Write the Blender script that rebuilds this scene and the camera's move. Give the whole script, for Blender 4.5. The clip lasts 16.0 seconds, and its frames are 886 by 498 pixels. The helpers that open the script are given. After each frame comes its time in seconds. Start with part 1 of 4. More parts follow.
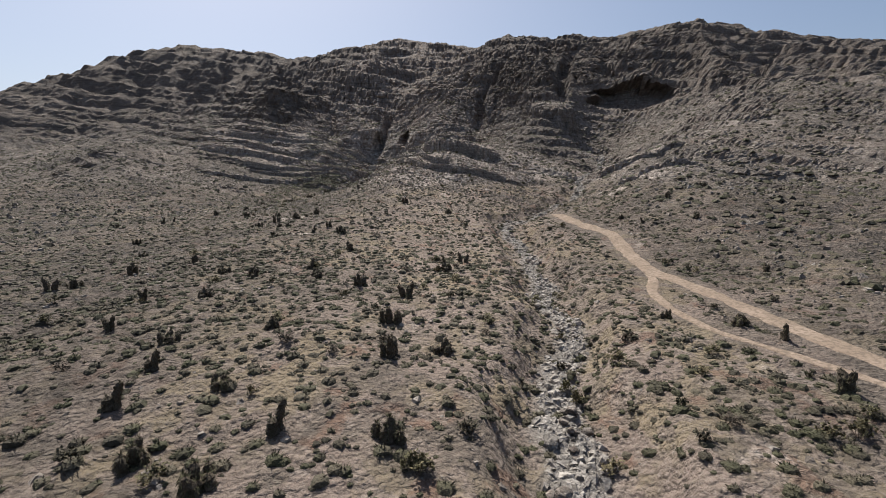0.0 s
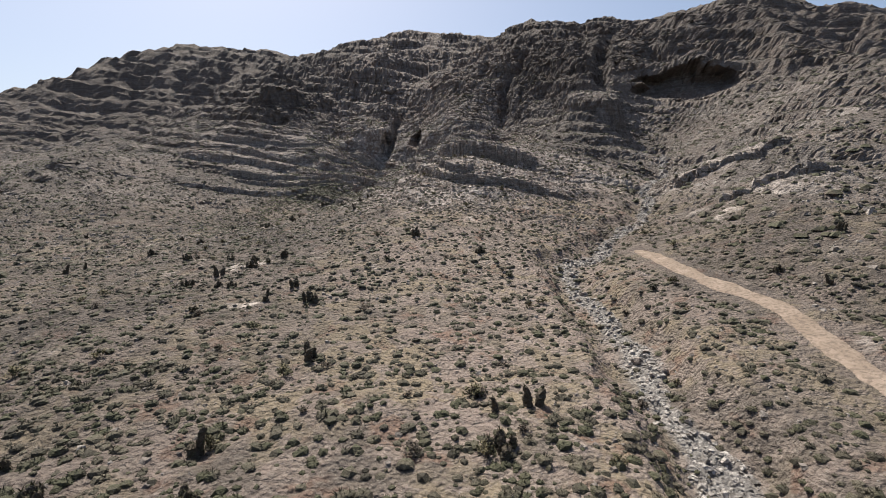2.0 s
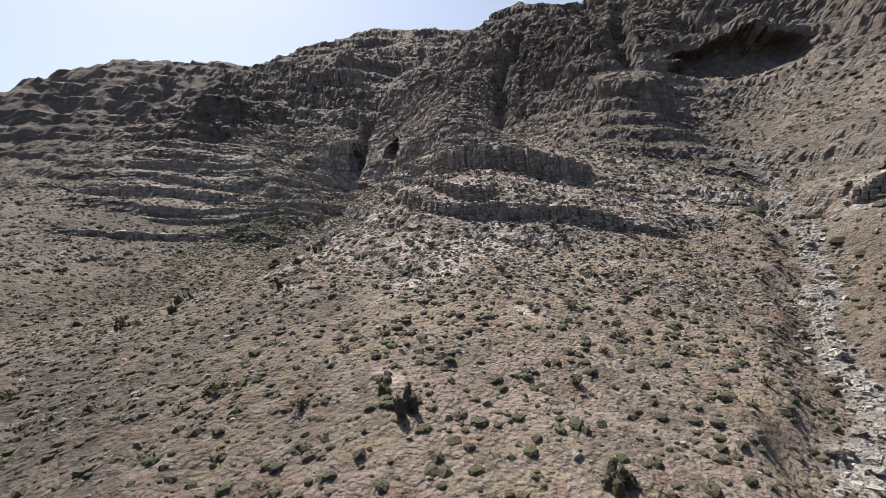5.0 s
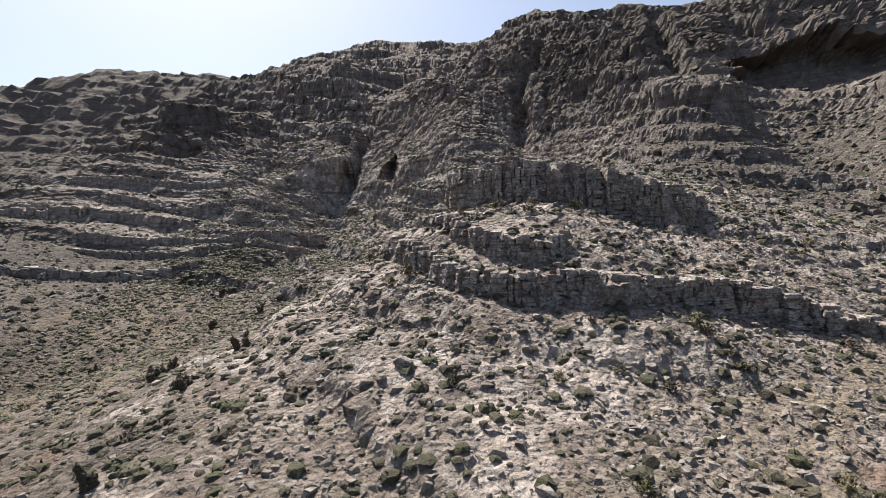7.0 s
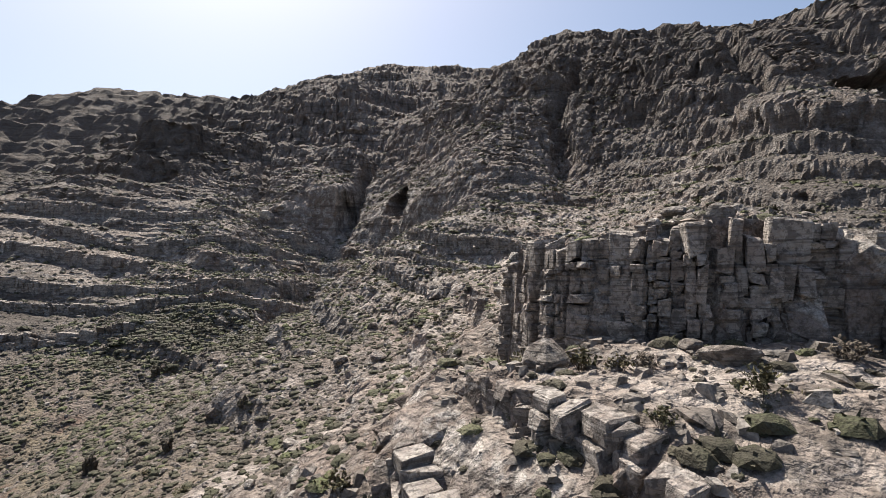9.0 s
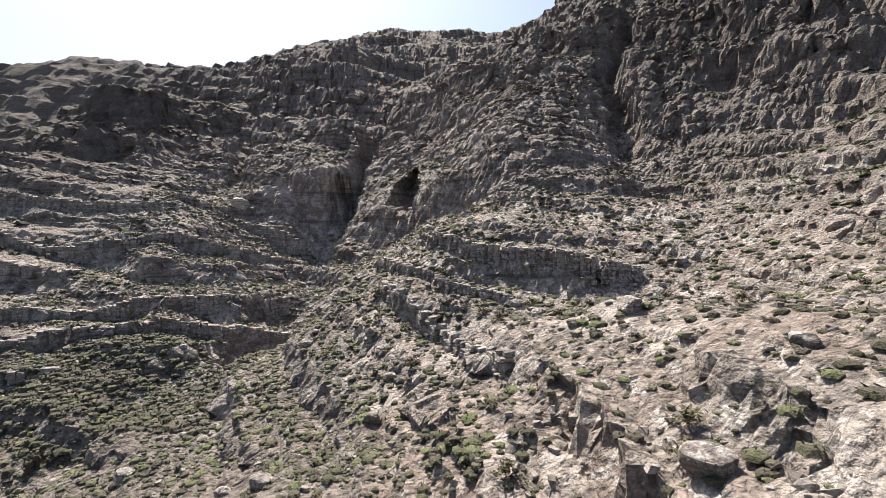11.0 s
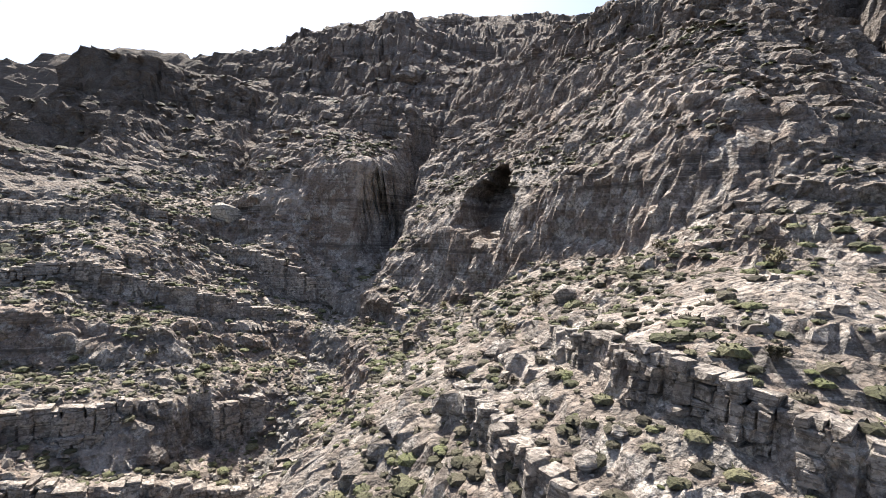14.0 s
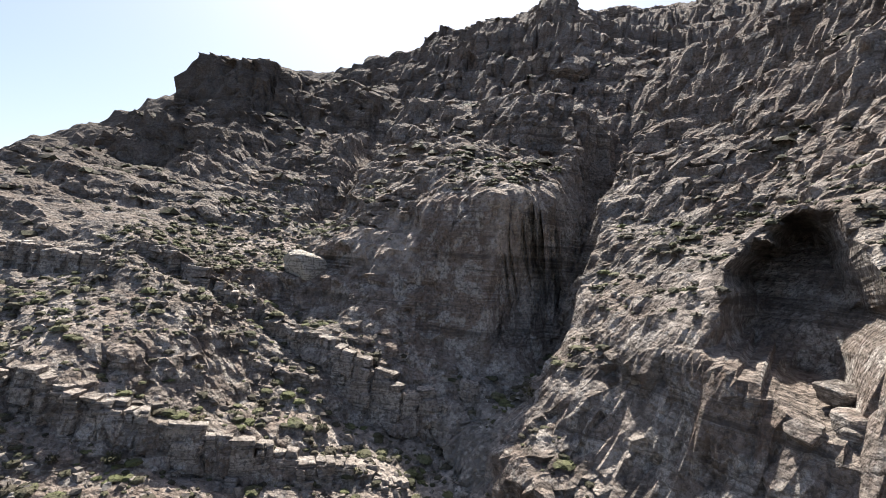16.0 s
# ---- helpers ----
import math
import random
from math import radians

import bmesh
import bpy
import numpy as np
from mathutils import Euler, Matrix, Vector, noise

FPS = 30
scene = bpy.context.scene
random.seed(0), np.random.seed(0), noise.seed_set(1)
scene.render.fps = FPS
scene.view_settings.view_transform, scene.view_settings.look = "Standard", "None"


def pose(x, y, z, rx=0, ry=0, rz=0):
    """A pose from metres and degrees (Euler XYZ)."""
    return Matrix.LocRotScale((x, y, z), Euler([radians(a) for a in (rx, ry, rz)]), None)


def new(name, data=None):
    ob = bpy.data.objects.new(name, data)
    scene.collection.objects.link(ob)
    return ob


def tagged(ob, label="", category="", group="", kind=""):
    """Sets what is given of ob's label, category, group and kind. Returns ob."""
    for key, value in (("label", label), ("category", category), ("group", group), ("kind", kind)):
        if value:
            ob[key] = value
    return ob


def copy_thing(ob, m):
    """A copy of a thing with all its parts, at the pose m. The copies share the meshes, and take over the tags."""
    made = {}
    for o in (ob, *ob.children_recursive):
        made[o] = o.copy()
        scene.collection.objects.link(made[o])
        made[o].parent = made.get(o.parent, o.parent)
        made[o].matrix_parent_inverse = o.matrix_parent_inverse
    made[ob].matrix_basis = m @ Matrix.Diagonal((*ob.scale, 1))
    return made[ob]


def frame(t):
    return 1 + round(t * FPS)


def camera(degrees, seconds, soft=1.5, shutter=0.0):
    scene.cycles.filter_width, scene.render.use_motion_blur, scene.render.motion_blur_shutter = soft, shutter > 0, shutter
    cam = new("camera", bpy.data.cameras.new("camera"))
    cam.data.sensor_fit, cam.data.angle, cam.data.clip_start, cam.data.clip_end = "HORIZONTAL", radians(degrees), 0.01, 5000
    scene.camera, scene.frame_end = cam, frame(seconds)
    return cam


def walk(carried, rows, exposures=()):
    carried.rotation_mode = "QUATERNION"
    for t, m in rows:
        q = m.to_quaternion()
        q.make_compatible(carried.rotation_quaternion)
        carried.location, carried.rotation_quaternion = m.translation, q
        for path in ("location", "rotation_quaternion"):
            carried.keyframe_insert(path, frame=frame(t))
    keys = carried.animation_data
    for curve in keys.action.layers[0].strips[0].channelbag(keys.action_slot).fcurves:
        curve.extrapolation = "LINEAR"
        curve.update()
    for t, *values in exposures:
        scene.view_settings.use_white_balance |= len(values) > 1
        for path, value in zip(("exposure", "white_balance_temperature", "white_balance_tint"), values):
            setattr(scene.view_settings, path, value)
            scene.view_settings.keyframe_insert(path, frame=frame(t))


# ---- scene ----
cam = camera(86.2, 16.0, soft=0.5)
METRES, EYE, TILT, LEAN, TURN = 200.0, 12.0, -6.0, 0.0, 0.0
ROWS = [
    (0.0, 0.0, 0.0, 0.0, 0.0, 0.0, -0.0),
    (0.5, -0.0012, 0.0366, 0.0093, 0.78, 0.36, 0.13),
    (1.0, -0.0031, 0.0726, 0.0187, 1.3, 0.33, 0.18),
    (1.5, -0.0058, 0.1083, 0.0281, 1.64, 0.11, 0.39),
    (2.0, -0.0089, 0.1432, 0.0364, 1.77, -0.17, 0.84),
    (2.5, -0.0126, 0.1781, 0.0439, 1.5, -0.37, 1.74),
    (3.0, -0.016, 0.2124, 0.0513, 1.0, -0.42, 2.9),
    (3.5, -0.0191, 0.2463, 0.0584, 0.46, -0.31, 3.85),
    (4.0, -0.0218, 0.2801, 0.0654, 0.04, 0.2, 4.5),
    (6.5, -0.0296, 0.4401, 0.101, -0.47, 2.41, 4.53),
    (7.0, -0.0313, 0.4704, 0.1076, -0.32, 3.43, 3.67),
    (7.5, -0.0334, 0.5002, 0.1149, -0.18, 4.44, 2.96),
    (8.0, -0.0361, 0.5293, 0.1227, -0.04, 5.49, 2.47),
    (8.5, -0.039, 0.5578, 0.1309, 0.1, 6.49, 2.15),
    (9.0, -0.0423, 0.5855, 0.1399, 0.23, 7.1, 1.93),
    (11.5, -0.0606, 0.7184, 0.177, 0.63, 4.24, 1.58),
    (12.0, -0.0645, 0.7456, 0.182, 0.93, 4.24, 1.04),
    (12.5, -0.0688, 0.7728, 0.1872, 1.55, 4.73, 0.22),
    (13.0, -0.0738, 0.7999, 0.193, 2.58, 5.24, -0.58),
    (13.5, -0.0795, 0.8269, 0.199, 3.94, 5.56, -1.08),
    (14.0, -0.0857, 0.8539, 0.2054, 5.76, 5.85, -1.48),
    (14.5, -0.0926, 0.8798, 0.2134, 7.88, 6.03, -1.89),
    (15.0, -0.1005, 0.9064, 0.2228, 10.67, 6.22, -2.74),
    (15.5, -0.1094, 0.9326, 0.2326, 15.31, 6.43, -4.43),
    (16.0, -0.1197, 0.9583, 0.2428, 21.3, 6.43, -6.4),
]
walk(cam, [(t, pose(0, 0, EYE, TILT, LEAN, TURN) @ pose(METRES * x, METRES * y, METRES * z, 90 + pitch, roll, yaw)) for t, x, y, z, yaw, pitch, roll in ROWS],
     exposures=[(0, 0.52), (2, 0.7), (3.5, 0.68), (6.5, 0.98), (7.5, 0.92), (9.2, 0.87), (11.3, 1.3), (12.5, 1.46), (14.5, 1.46), (16, 1.2)])

# ---- light ----
world = bpy.data.worlds.new("sky")
scene.world = world
world.use_nodes = True
wt = world.node_tree
sky = wt.nodes.new("ShaderNodeTexSky")
sky.sky_type, sky.sun_disc = "NISHITA", False
SUN_UP, SUN_LEFT = 57.5, 26.0   # degrees above the horizon, degrees left of straight ahead (+y)
sky.sun_elevation, sky.sun_rotation = radians(SUN_UP), radians(-SUN_LEFT)
sky.air_density, sky.dust_density, sky.ozone_density, sky.altitude = 1.0, 5.0, 0.5, 900
wt.links.new(sky.outputs[0], wt.nodes["Background"].inputs[0])
wt.nodes["Background"].inputs[1].default_value = 0.084
sun = new("sun", bpy.data.lights.new("sun", "SUN"))
sun.data.energy, sun.data.angle, sun.data.color = 5.0, radians(0.53), (1.0, 0.955, 0.87)
toward = Vector((-math.sin(radians(SUN_LEFT)) * math.cos(radians(SUN_UP)), math.cos(radians(SUN_LEFT)) * math.cos(radians(SUN_UP)), math.sin(radians(SUN_UP))))
sun.matrix_world = toward.to_track_quat("Z", "Y").to_matrix().to_4x4()
scene.view_settings.exposure = 0.0


# ---- number helpers ----
RNG = np.random.default_rng(7)
_ang = RNG.uniform(0, 2 * math.pi, 256)
GX, GY = np.cos(_ang), np.sin(_ang)


def lattice(ix, iy, seed):
    v = (ix * 374761393 + iy * 668265263 + seed * 144269504) & 0x7FFFFFFF
    v = ((v ^ (v >> 13)) * 1274126177) & 0x7FFFFFFF
    return (v ^ (v >> 16)) & 255


def noise2(x, y, seed=0):
    """Gradient noise, about -1 to 1."""
    fx, fy = np.floor(x), np.floor(y)
    ix, iy = fx.astype(np.int64), fy.astype(np.int64)
    u, v = x - fx, y - fy
    a = u * u * u * (u * (u * 6 - 15) + 10)
    b = v * v * v * (v * (v * 6 - 15) + 10)
    k = lattice(ix, iy, seed)
    p00 = GX[k] * u + GY[k] * v
    k = lattice(ix + 1, iy, seed)
    p10 = GX[k] * (u - 1) + GY[k] * v
    k = lattice(ix, iy + 1, seed)
    p01 = GX[k] * u + GY[k] * (v - 1)
    k = lattice(ix + 1, iy + 1, seed)
    p11 = GX[k] * (u - 1) + GY[k] * (v - 1)
    return 1.5 * ((p00 * (1 - a) + p10 * a) * (1 - b) + (p01 * (1 - a) + p11 * a) * b)


def fbm(x, y, wave, octaves, seed, gain=0.5):
    total, amp = 0.0, 1.0
    for i in range(octaves):
        total = total + amp * noise2(x / wave, y / wave, seed + i * 17)
        wave, amp = wave * 0.47, amp * gain
    return total


def ridged(x, y, wave, octaves, seed):
    """Sharp crests up, 0 to 1."""
    total, amp, norm = 0.0, 1.0, 0.0
    for i in range(octaves):
        total = total + amp * (1 - np.abs(noise2(x / wave, y / wave, seed + i * 13)))
        norm, wave, amp = norm + amp, wave * 0.48, amp * 0.5
    return total / norm


def cells(x, y, wave, seed):
    """Distance to the nearest and second nearest of scattered points, and the nearest one's number (0 to 1)."""
    x, y = x / wave, y / wave
    fx, fy = np.floor(x).astype(np.int64), np.floor(y).astype(np.int64)
    d1 = np.full(x.shape, 9.0)
    d2 = np.full(x.shape, 9.0)
    who = np.zeros(x.shape)
    for i in (-1, 0, 1):
        for j in (-1, 0, 1):
            k1 = lattice(fx + i, fy + j, seed) / 255.0
            k2 = lattice(fx + i, fy + j, seed + 5) / 255.0
            d = np.hypot(fx + i + 0.15 + 0.7 * k1 - x, fy + j + 0.15 + 0.7 * k2 - y)
            near = d < d1
            d2 = np.where(near, d1, np.minimum(d2, d))
            who = np.where(near, lattice(fx + i, fy + j, seed + 9) / 255.0, who)
            d1 = np.where(near, d, d1)
    return d1, d2, who


def ease(a, b, v):
    t = np.clip((v - a) / (b - a), 0, 1)
    return t * t * (3 - 2 * t)


def along(line, x, y):
    """Distance to a line on the plan, signed (left of its way is plus), and the share of its length passed (below 0 or over 1 beyond the ends)."""
    line = np.asarray(line, float)[:, :2]
    best, side, share = np.full(x.shape, 1e9), np.zeros(x.shape), np.zeros(x.shape)
    lengths = np.hypot(*(line[1:] - line[:-1]).T)
    run, total = 0.0, lengths.sum()
    for i, (a, b) in enumerate(zip(line[:-1], line[1:])):
        dx, dy = (b - a) / lengths[i]
        s = (x - a[0]) * dx + (y - a[1]) * dy
        low = -1e9 if i == 0 else 0.0
        high = 1e9 if i == len(line) - 2 else lengths[i]
        c = np.clip(s, 0, lengths[i])
        d = np.hypot(x - a[0] - c * dx, y - a[1] - c * dy)
        near = d < best
        best = np.where(near, d, best)
        side = np.where(near, np.sign(dx * (y - a[1]) - dy * (x - a[0])), side)
        share = np.where(near, (run + np.clip(s, low, high)) / total, share)
        run += lengths[i]
    return best * side, share


# ---- the lie of the land: heights along its main landforms ----
FAN = [(0, -90, -10), (-80, -60, -10), (-3, 0, -0.8), (-60, 0, -3), (-12, 28.6, 3.6), (15.5, 49.8, 3.9), (-150, 60, 1), (9.6, 73.8, 6.2), (-7.6, 93.5, 11.6), (20, 96.7, 9.2), (-21.8, 107.8, 13), (-93.8, 110.4, 9.5)]
RIGHT_FLANK = [(80, -60, -4), (70, 10, 4), (130, 60, 18), (43, 61, 8.2), (43, 73.7, 12.7), (39.5, 88.3, 14.9), (74, 92, 16), (37, 108.7, 14.3), (32, 115.5, 12.2), (190, 120, 45), (47, 123, 21), (47.5, 140, 20.5), (85, 150, 42.8), (29, 151, 27), (53, 178.4, 33.3), (40, 179.7, 46.6), (69.7, 186.3, 42), (105, 194.7, 65.5), (36.7, 202, 51.5), (40, 206.6, 62)]
SPUR = [(8.8, 121.9, 18.5), (-6.7, 131, 23.9), (-2.6, 136.4, 27.2), (1.6, 130, 24.6), (3, 141, 29.4), (9, 148, 29.5), (3, 160, 28.3), (14.5, 131.5, 22.5), (25.4, 135, 21.7), (-28.7, 153.8, 15), (-18.4, 154, 17), (-9, 146, 22)]
HEAD = [(-25, 160.8, 19), (-26, 166, 17), (-17.4, 171.6, 20.4), (-0.4, 173, 27.7), (7.6, 174, 26), (-2.2, 178.8, 25.8), (-12.7, 179.5, 26.3), (13.8, 186.8, 31.6), (-8.2, 188.2, 32.5), (-33, 198.3, 18), (-27.4, 198.3, 23.9), (18.7, 204.4, 40), (-14.3, 205.4, 33.3), (-10, 206, 35.7), (-3, 209.5, 46.6), (18.2, 213.5, 48.5)]
NARROWS = [(-36.6, 217, 28.4), (-22, 217.5, 33.2), (-21.8, 219.7, 37), (-16.4, 221.3, 43.4), (-33, 222.2, 29.5), (-30, 223, 33.4), (-11.4, 226.3, 49.3), (-32.5, 228.4, 35.2), (7.5, 229, 64.9), (-15.4, 231, 48.8), (-37, 232, 47.4), (-37.4, 238.4, 50.3), (-11.4, 239, 61.3), (-25, 241.8, 51.7), (-31, 245, 59.5)]
LEFT_BENCHES = [(-80, 144.7, 16.5), (-150, 150, 19), (-53.5, 151.8, 8.7), (-51.4, 169.6, 13), (-300, 180, 12), (-66, 188, 21.8), (-42, 190.4, 21.8), (-48.3, 193.7, 23.2), (-43, 197, 24.3), (-66, 208.4, 32.7), (-50, 211, 33.7), (-45.5, 215, 32.3), (-92.6, 217, 43), (-46.3, 217.2, 36.6), (-60, 222.5, 41), (-47, 224, 35.9), (-47.5, 226, 39.8), (-77, 226, 46.6), (-129, 229, 45.3), (-68, 230, 45.8), (-51, 230, 40.8), (-81.6, 233.4, 50.4), (-65.5, 238, 50), (-121, 240, 52), (-79.7, 243.7, 60.4)]
NEAR_CREST = [(176, 195, 71), (144, 208, 73), (152, 215, 79), (250, 220, 80), (139, 245, 101), (-104, 246, 57.5), (-95, 249, 61.5), (110, 249, 99), (-26.7, 249.8, 58), (-86, 250, 73), (124, 255, 107), (-53, 260, 64), (110, 262, 101), (34, 280, 103), (33, 286, 106), (-40, 287, 91), (-66, 288, 89), (-52, 289, 92), (72, 290, 109), (-82, 290, 80), (-20, 291, 82), (103, 299, 113), (200, 300, 120), (-110, 310, 92)]
FAR_CREST = [(-260, 250, 36), (-222, 269, 45), (-206, 297, 61), (-300, 330, 82), (-199, 332, 81), (26, 340, 119), (-162, 341, 82), (-176, 354, 95), (-10, 362, 128.5), (-40, 373, 133.5), (-268, 375, 116), (-240, 384, 129), (-213, 400, 138), (-85, 400, 134), (80, 400, 130), (-350, 420, 110), (0, 430, 138), (-168, 437, 145), (-150, 520, 140), (0, 600, 140)]
LAND = np.array(FAN + RIGHT_FLANK + SPUR + HEAD + NARROWS + LEFT_BENCHES + NEAR_CREST + FAR_CREST, float)


def smooth_land():
    """Weights of a smooth sheet over the landforms."""
    n = len(LAND)
    d = np.hypot(LAND[:, None, 0] - LAND[None, :, 0], LAND[:, None, 1] - LAND[None, :, 1])
    k = -np.sqrt(d * d + 25) + 0.3 * np.eye(n)
    q = np.c_[np.ones(n), LAND[:, :2] / 100]
    return np.linalg.solve(np.block([[k, q], [q.T, np.zeros((3, 3))]]), np.r_[LAND[:, 2], 0, 0, 0])


WEIGHTS = smooth_land()
# shoulders and saddles on the crests and flanks: place, reach, rise
SWELLS = [(205, 278, 38, -11), (248, 268, 40, -8), (150, 251, 14, -4), (-126, 402, 17, -6.5), (95, 303, 10, -5), (5, 304, 11, -6), (19, 292, 6, -3), (-78, 262, 7, -3.5), (-70, 269, 6, -4), (60, 255, 7, -4), (81, 277, 9, -4.5), (-4, 338, 12, -4), (-50, 357, 8, -3.5), (-58, 287, 4, -2.5), (18, 328, 8, -4),
          (81, 199, 8, 6), (-121, 179, 14, 6), (66, 118, 22, 3.6), (46, 98, 7, 3), (54, 165, 8, -4), (75, 162, 9, -2.5), (50, 190, 6, 4), (-17, 213, 2.6, -2), (1, 128, 9, 1.0), (-1, 184, 5, 1.8),
          (-41, 207, 4.5, 2.6), (-38.3, 201, 3, 2.0), (-50.6, 205.5, 3, 1.8), (-54.6, 217, 3, 1.8), (-46.3, 224.6, 3, -2.5), (-44.6, 217.5, 2.5, -1.8)]
# sheer rock towers: middle, half widths, height of the front rim, rise towards the back
TOWERS = [(-35.6, 236.6, 5.8, 8.6, 46.0, 0.35), (41, 181.5, 7.5, 8.0, 45.5, 0.3)]


def sheet(x, y):
    """The smooth sheet's height."""
    x, y = np.clip(x, -420, 330), np.clip(y, -150, 640)
    z = WEIGHTS[-3] + WEIGHTS[-2] * x / 100 + WEIGHTS[-1] * y / 100
    for (cx, cy, _), w in zip(LAND, WEIGHTS):
        z = z - w * np.sqrt((x - cx) ** 2 + (y - cy) ** 2 + 25)
    for cx, cy, reach, rise in SWELLS:
        z = z + rise * np.exp(-((x - cx) ** 2 + (y - cy) ** 2) / reach ** 2)
    return z


WASH = [(2, -30), (4, 6), (5.4, 16), (6.3, 20), (6.2, 24), (6.6, 27), (8.8, 32), (10.2, 41), (11.2, 56), (11.8, 67), (11.8, 76), (11.4, 83), (12, 89), (18, 96), (27.5, 111), (33.4, 118.6), (36, 127), (46, 143), (56, 165)]
GULLY = [(-62, 120), (-52, 150), (-44, 172), (-36, 192), (-32, 200), (-31.5, 210), (-32, 219), (-30, 226)]
TRACK = [(30, 4), (27, 17), (25.3, 26.4), (24.5, 31.6), (24, 38.3), (23.2, 46), (22.2, 50), (22.8, 58), (24, 67), (22, 74), (21.3, 80), (21.2, 85), (20.8, 90)]
SIDE_TRACK = [(26.5, 16), (22.6, 25), (20.8, 28.4), (18.8, 32), (18.3, 37), (19, 42.5), (21.2, 47), (22.3, 52)]
# rock ledges: height of the face, line on the plan along its rim (the high ground lies to the left of the line's way)
LEDGES = [
    (1.45, [(-10.2, 132.5), (-8.6, 128.8), (-6.4, 124.4), (-5, 122.4), (-2, 121.2), (1, 121.6), (4, 121.4), (8, 122), (12, 122.4), (16, 122.2), (21, 121)]),
    (1.1, [(-8, 133), (-6.4, 130), (-4.9, 127.4), (-3.6, 125.2), (-2.4, 124), (-0.6, 123.5), (1.4, 124.2)]),
    (3.7, [(-5.4, 143), (-5.2, 138.8), (-4, 135.4), (-1.4, 133.5), (2, 132.5), (5.6, 132.1), (8.8, 132.3), (12, 133), (15.4, 134.4)]),
    (1.3, [(-17.5, 186), (-16, 183.3), (-14, 180), (-12.3, 177.3), (-10.8, 174.6), (-9.6, 171.5), (-8, 168)]),
    (0.9, [(-18.8, 195), (-15.6, 187), (-11.2, 181.8), (-8.5, 180.8), (-6, 179.6), (-4.4, 177.2), (-3, 173.6)]),
    (1.6, [(-14.4, 195), (-12.6, 189.5), (-9.4, 185.6), (-6.2, 184.2), (-3.4, 183.6), (-0.4, 182.8), (2.4, 182), (6, 182)]),
    (1.9, [(-78, 189), (-60, 190), (-50, 192.6), (-42.8, 195), (-39.5, 196.8), (-36.5, 199.4), (-33.6, 201.6), (-32, 203)]),
    (1.5, [(-82, 208), (-66, 206.6), (-55, 207.6), (-47.2, 210.4), (-42, 214), (-37.6, 217), (-34.6, 218.6)]),
    (1.8, [(-96, 214), (-80, 214.6), (-66, 216.6), (-58, 217.4), (-51.4, 218.8), (-47, 221.4), (-41, 221.6), (-36, 222.4), (-33, 224.6)]),
    (1.6, [(-92, 176), (-78, 178), (-66, 181), (-57, 183.4), (-50, 187)]),
    (2.0, [(-100, 199), (-84, 201.4), (-72, 201.6), (-60, 202)]),
    (1.3, [(-2.6, 139.5), (-1, 137.2), (2.4, 135.6), (6, 135.2), (9.6, 135.6), (13, 136.8)]),
    (1.5, [(-80, 192.6), (-62, 194.4), (-52, 196.2), (-45.5, 197.8), (-42, 199.8), (-38.9, 202.4), (-36, 205.2), (-34.4, 208)]),
    (1.9, [(39, 122), (44, 119.8), (49, 119), (54, 119.4), (61, 121.5)]),
    (1.4, [(37, 101), (41, 98), (46, 97), (52, 98.6)]),
]

WALLS = [(4.2, 7, [(-25.4, 220.8), (-22.2, 217.4), (-19, 215.6), (-15.5, 213), (-12, 209.8), (-8.6, 206.8), (-5, 204.2), (-0.5, 203.6), (5, 204), (10, 205)])]
CLEFTS = [(5.0, 2.2, [(-29.6, 225), (-28.6, 230), (-28.3, 235), (-27.6, 241), (-25, 249)]), (6.0, 3.2, [(15, 208), (15.6, 212), (16.8, 218), (19, 227), (27, 238), (33, 250)]), (3.5, 3.0, [(-52, 232), (-55, 244), (-60, 262)]), (5.0, 4.0, [(48, 196), (52, 214), (62, 236), (70, 262)])]


def bedding(x, y, z, warp):
    """The height within the tilted rock beds."""
    return z + 0.16 * x - 0.04 * y + warp


def steps(b, thick, flat, rise, shift=0.0):
    """A stair with treads and risers: how far it departs from the even slope."""
    u = b / thick + shift
    f = u - np.floor(u)
    g = np.where(f < flat, f * rise / flat, rise + (f - flat) * (1 - rise) / (1 - flat))
    return (g - f) * thick


